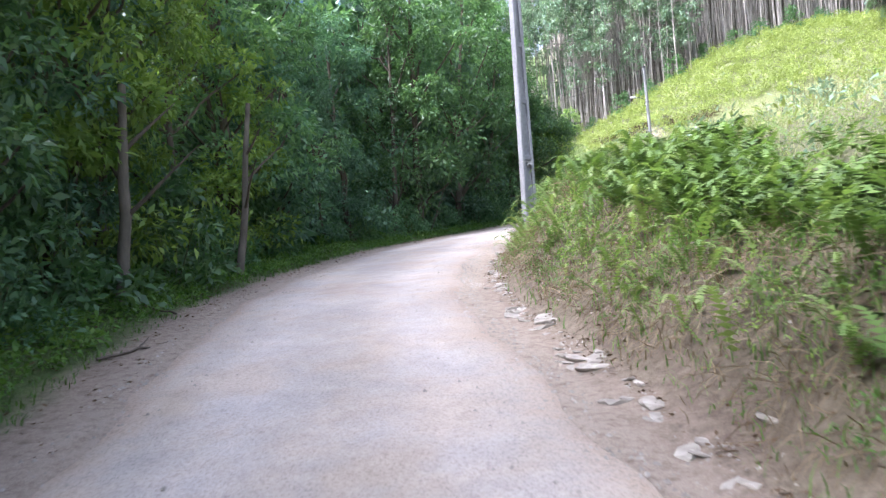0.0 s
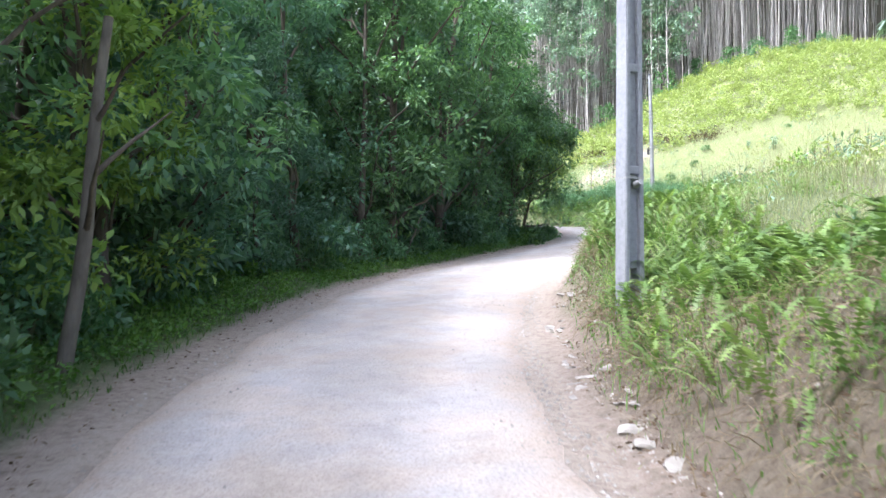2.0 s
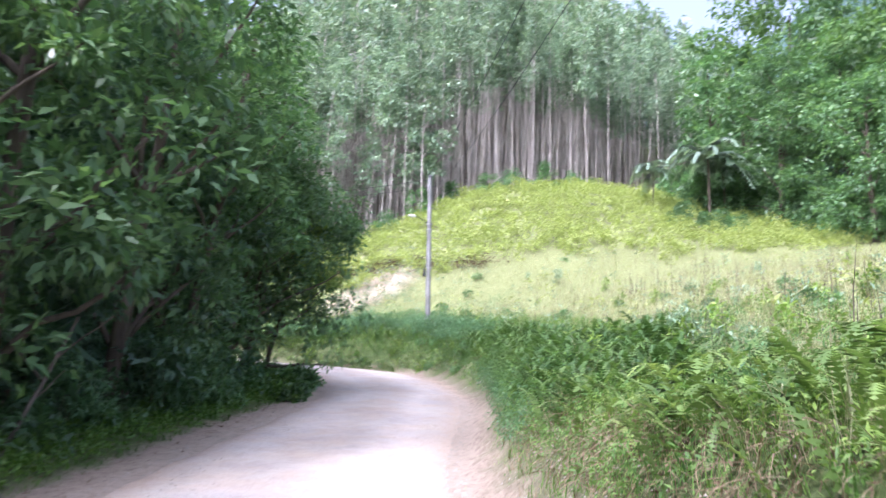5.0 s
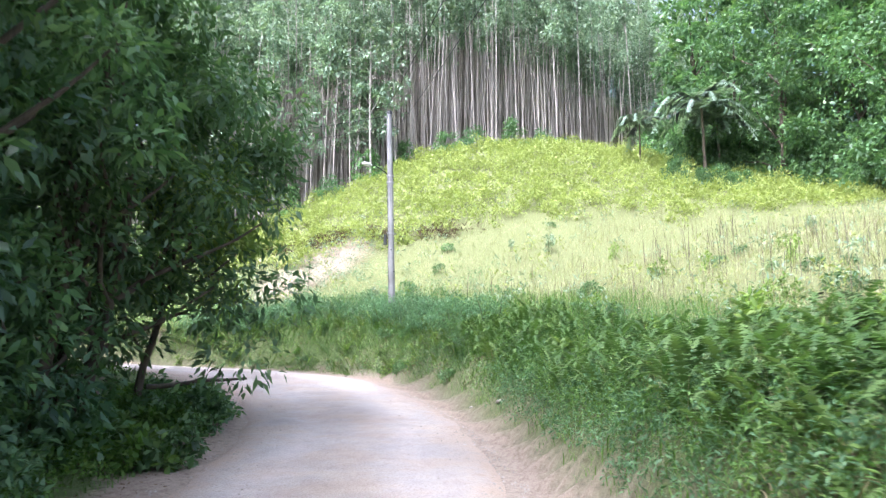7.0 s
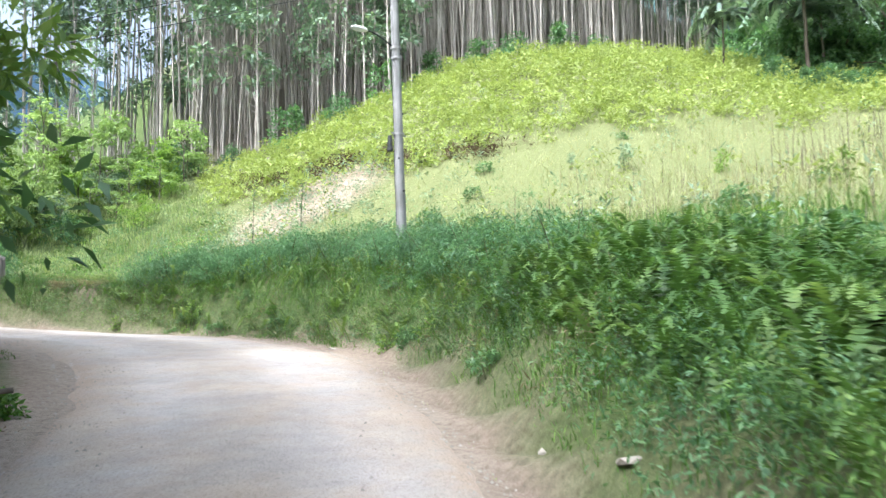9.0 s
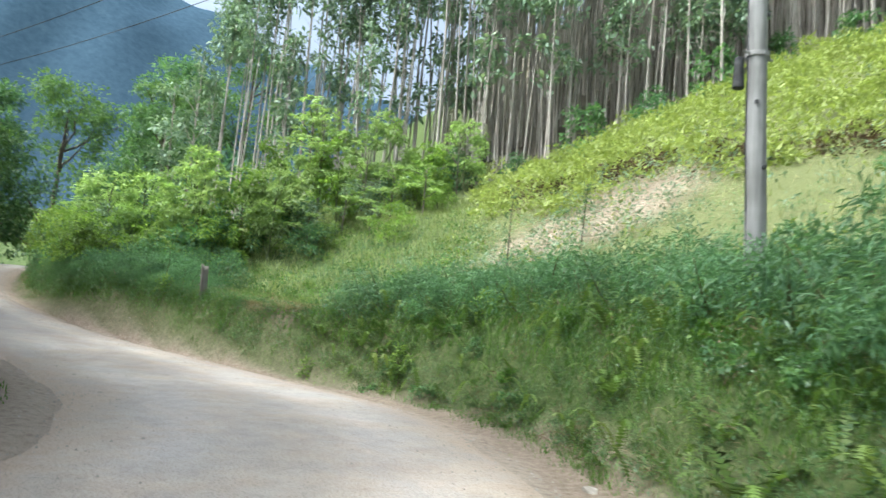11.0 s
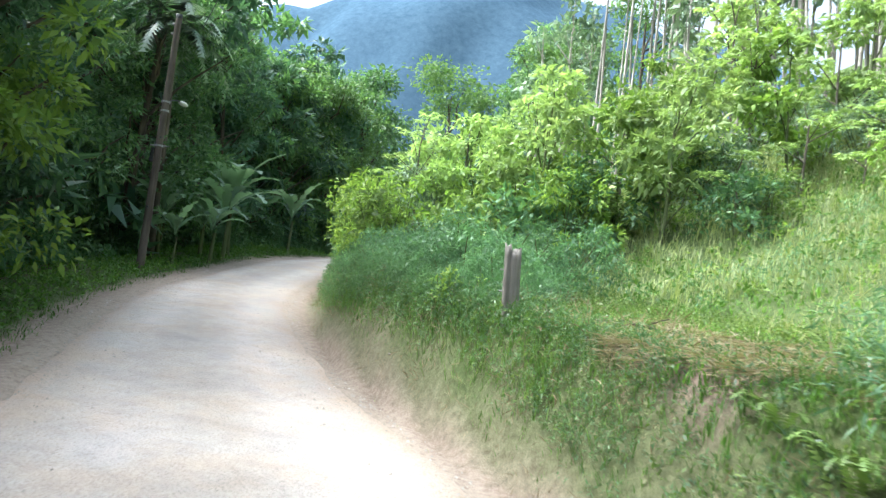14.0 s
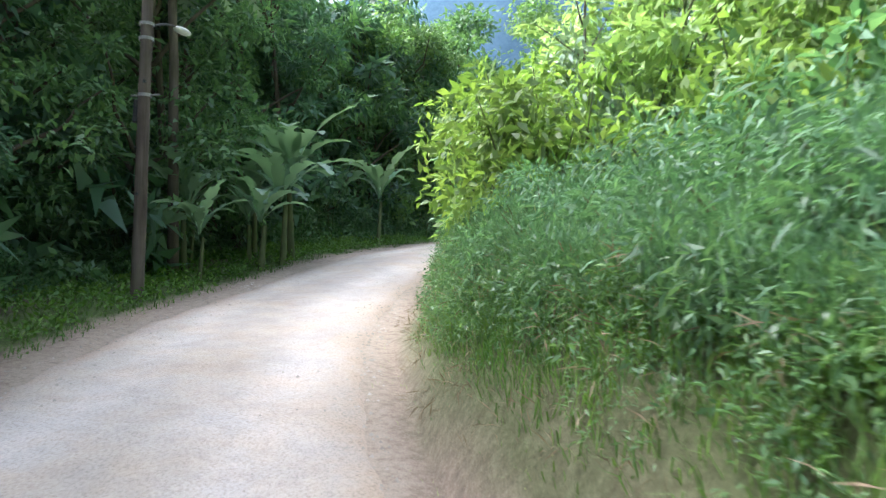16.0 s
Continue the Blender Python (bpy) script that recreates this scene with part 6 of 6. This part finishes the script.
v[:, :, :2] = np.einsum("nij,nkj->nki", rot, v[:, :, :2])
v += np.stack([x, y, z], 1)[:, None]
base = np.arange(n)[:, None] * 4
tri = np.vstack([base + np.array([[0, 1, 3]]), base + np.array([[1, 2, 3]]), base + np.array([[2, 0, 3]])])
gravel = mesh_object("gravel", v.reshape(-1, 3), tri, STONE)
tagged(gravel, "loose pale gravel along the road edges", "gravel", kind="stuff")

# ---------------------------------------------------------------- broad-leaved pioneers on the slope by the bend
def palmate_tree(seed, height, heads, leaf_mat):
    """Slim young tree: bare ringed stem, few arms, each ending in a whorl of large fingered leaves."""
    r = np.random.default_rng(seed)
    thing = new("palmate_tree")
    tagged(thing, "slim young tree with large fingered pale green leaves", "tree")
    spine = crooked((0, 0, -0.2), (r.normal() * 0.15, r.normal() * 0.15, height * 0.8), 9, 0.04, r)
    mesh_object("trunk", *tube(spine, np.linspace(0.045, 0.022, 9) * (1 + 0.08 * (np.arange(9) % 2)), 8), BARK_PALE, thing, True)
    for k in range(heads):
        i = int(r.integers(3, 9)) if k else 8
        a = 2.4 * k + r.uniform(-0.3, 0.3)
        out = 0.15 if k == 0 else r.uniform(0.5, 1.0)
        tip = spine[i] + np.array([out * math.cos(a), out * math.sin(a), height * 0.2 * r.uniform(0.6, 1.1)])
        limb = mesh_object("limb", *tube(crooked(spine[i], tip, 5, 0.03, r), np.linspace(0.02, 0.010, 5), 6), BARK_PALE, thing, True)
        centres, ways, size = [], [], []
        for j in range(9):
            b = 2.4 * j + r.uniform(-0.2, 0.2)
            up = r.uniform(-0.25, 0.55)
            hub = tip + np.array([math.cos(b), math.sin(b), up]) * r.uniform(0.16, 0.36)
            for q in range(8):
                g = 6.283 * q / 8 + b
                centres.append(hub)
                ways.append((math.cos(g), math.sin(g), -0.30 + 0.3 * math.cos(g - b)))
                size.append(r.uniform(0.20, 0.30) * (0.75 + 0.25 * math.cos(g - b)))
        size = np.array(size)
        mesh_object("leaf_whorl", *leaves(np.array(centres), np.array(ways), size, size * 0.34, 0.22, seed + k), leaf_mat, limb)["kind"] = "stuff"
    return thing


palmate_kinds = [palmate_tree(601, 3.6, 7, LEAF_PIONEER), palmate_tree(602, 4.8, 9, LEAF_PIONEER), palmate_tree(603, 2.6, 6, LEAF_PIONEER)]
place(palmate_kinds, [(6.4, 84.2, 1.0), (7.6, 83.0, 0.8), (4.6, 82.6, 0.9), (9.4, 84.6, 0.95), (10.8, 83.6, 0.8), (1.6, 81.9, 1.05), (0.2, 83.2, 0.9), (3.2, 84.2, 1.1), (-2.4, 83.0, 0.85), (5.4, 86.6, 1.1), (8.0, 86.4, 1.05), (12.2, 86.2, 0.8), (2.4, 79.6, 0.6), (6.6, 81.2, 0.6), (8.8, 82.0, 0.55), (-0.8, 80.6, 0.7)], "pioneer trees on the slope by the bend")
# high wood inside the bend and behind the verge, partly unseen, added for shade
r = np.random.default_rng(610)
place(teal_kinds, [(*roadside(int(i), 2.1 + r.uniform(0, 1.1)), r.uniform(1.0, 1.4)) for i in np.linspace(at_y(57), at_y(67.5), 16)], "weeds along the right bank", lambda x, y: clear(x, y, 1.6))
place([forest_kinds[0], forest_kinds[2]], [(-0.9, 38.4, 1.2), (0.7, 42.4, 1.15)], "trees of the roadside forest")
# two trees added to close a gap that let sun onto the road
place(deep_kinds, [(-8.4, 73.6, 1.2), (-7.0, 71.2, 1.25)], "trees beyond the bend")
# tall row out of view, added to shade the road and bank
place(deep_kinds, [(r.uniform(0.2, 3.8), y + r.uniform(-0.6, 0.6), r.uniform(1.25, 1.5)) for y in np.arange(46, 63, 2.1)], "trees inside the bend", lambda x, y: clear(x, y, 5))
place(deep_kinds, [(*roadside(i, -(6.2 + r.uniform(0, 2.2))), r.uniform(1.1, 1.4)) for i in range(at_y(66), at_y(97), 12)], "trees beyond the bend", lambda x, y: clear(x, y, 5))
# sunlight on this crown is put in by its lighter leaf colour
place(forest_kinds[4:], [(-4.4, 71.4, 1.25)], "sunlit trees on the verge beyond the bend")
# weeds standing in the field
x, y = scatter(110, 28, 64, 2.2, 12, 1, 1.3, 611)
place([weed_kinds[0], weed_kinds[2]], [(a, b, r.uniform(0.35, 0.75)) for a, b in zip(x, y)], "weeds in the field")

for k in (*forest_kinds, *deep_kinds, *under_kinds, deep_shrub, *euc_kinds, *young_kinds, *big_kinds, *fern_kinds, *banana_kinds, *palm_kinds, *teal_kinds, *weed_kinds, *bright_kinds, *broad_kinds, *palmate_kinds, *stone_kinds, *slab_kinds):
    park(k)
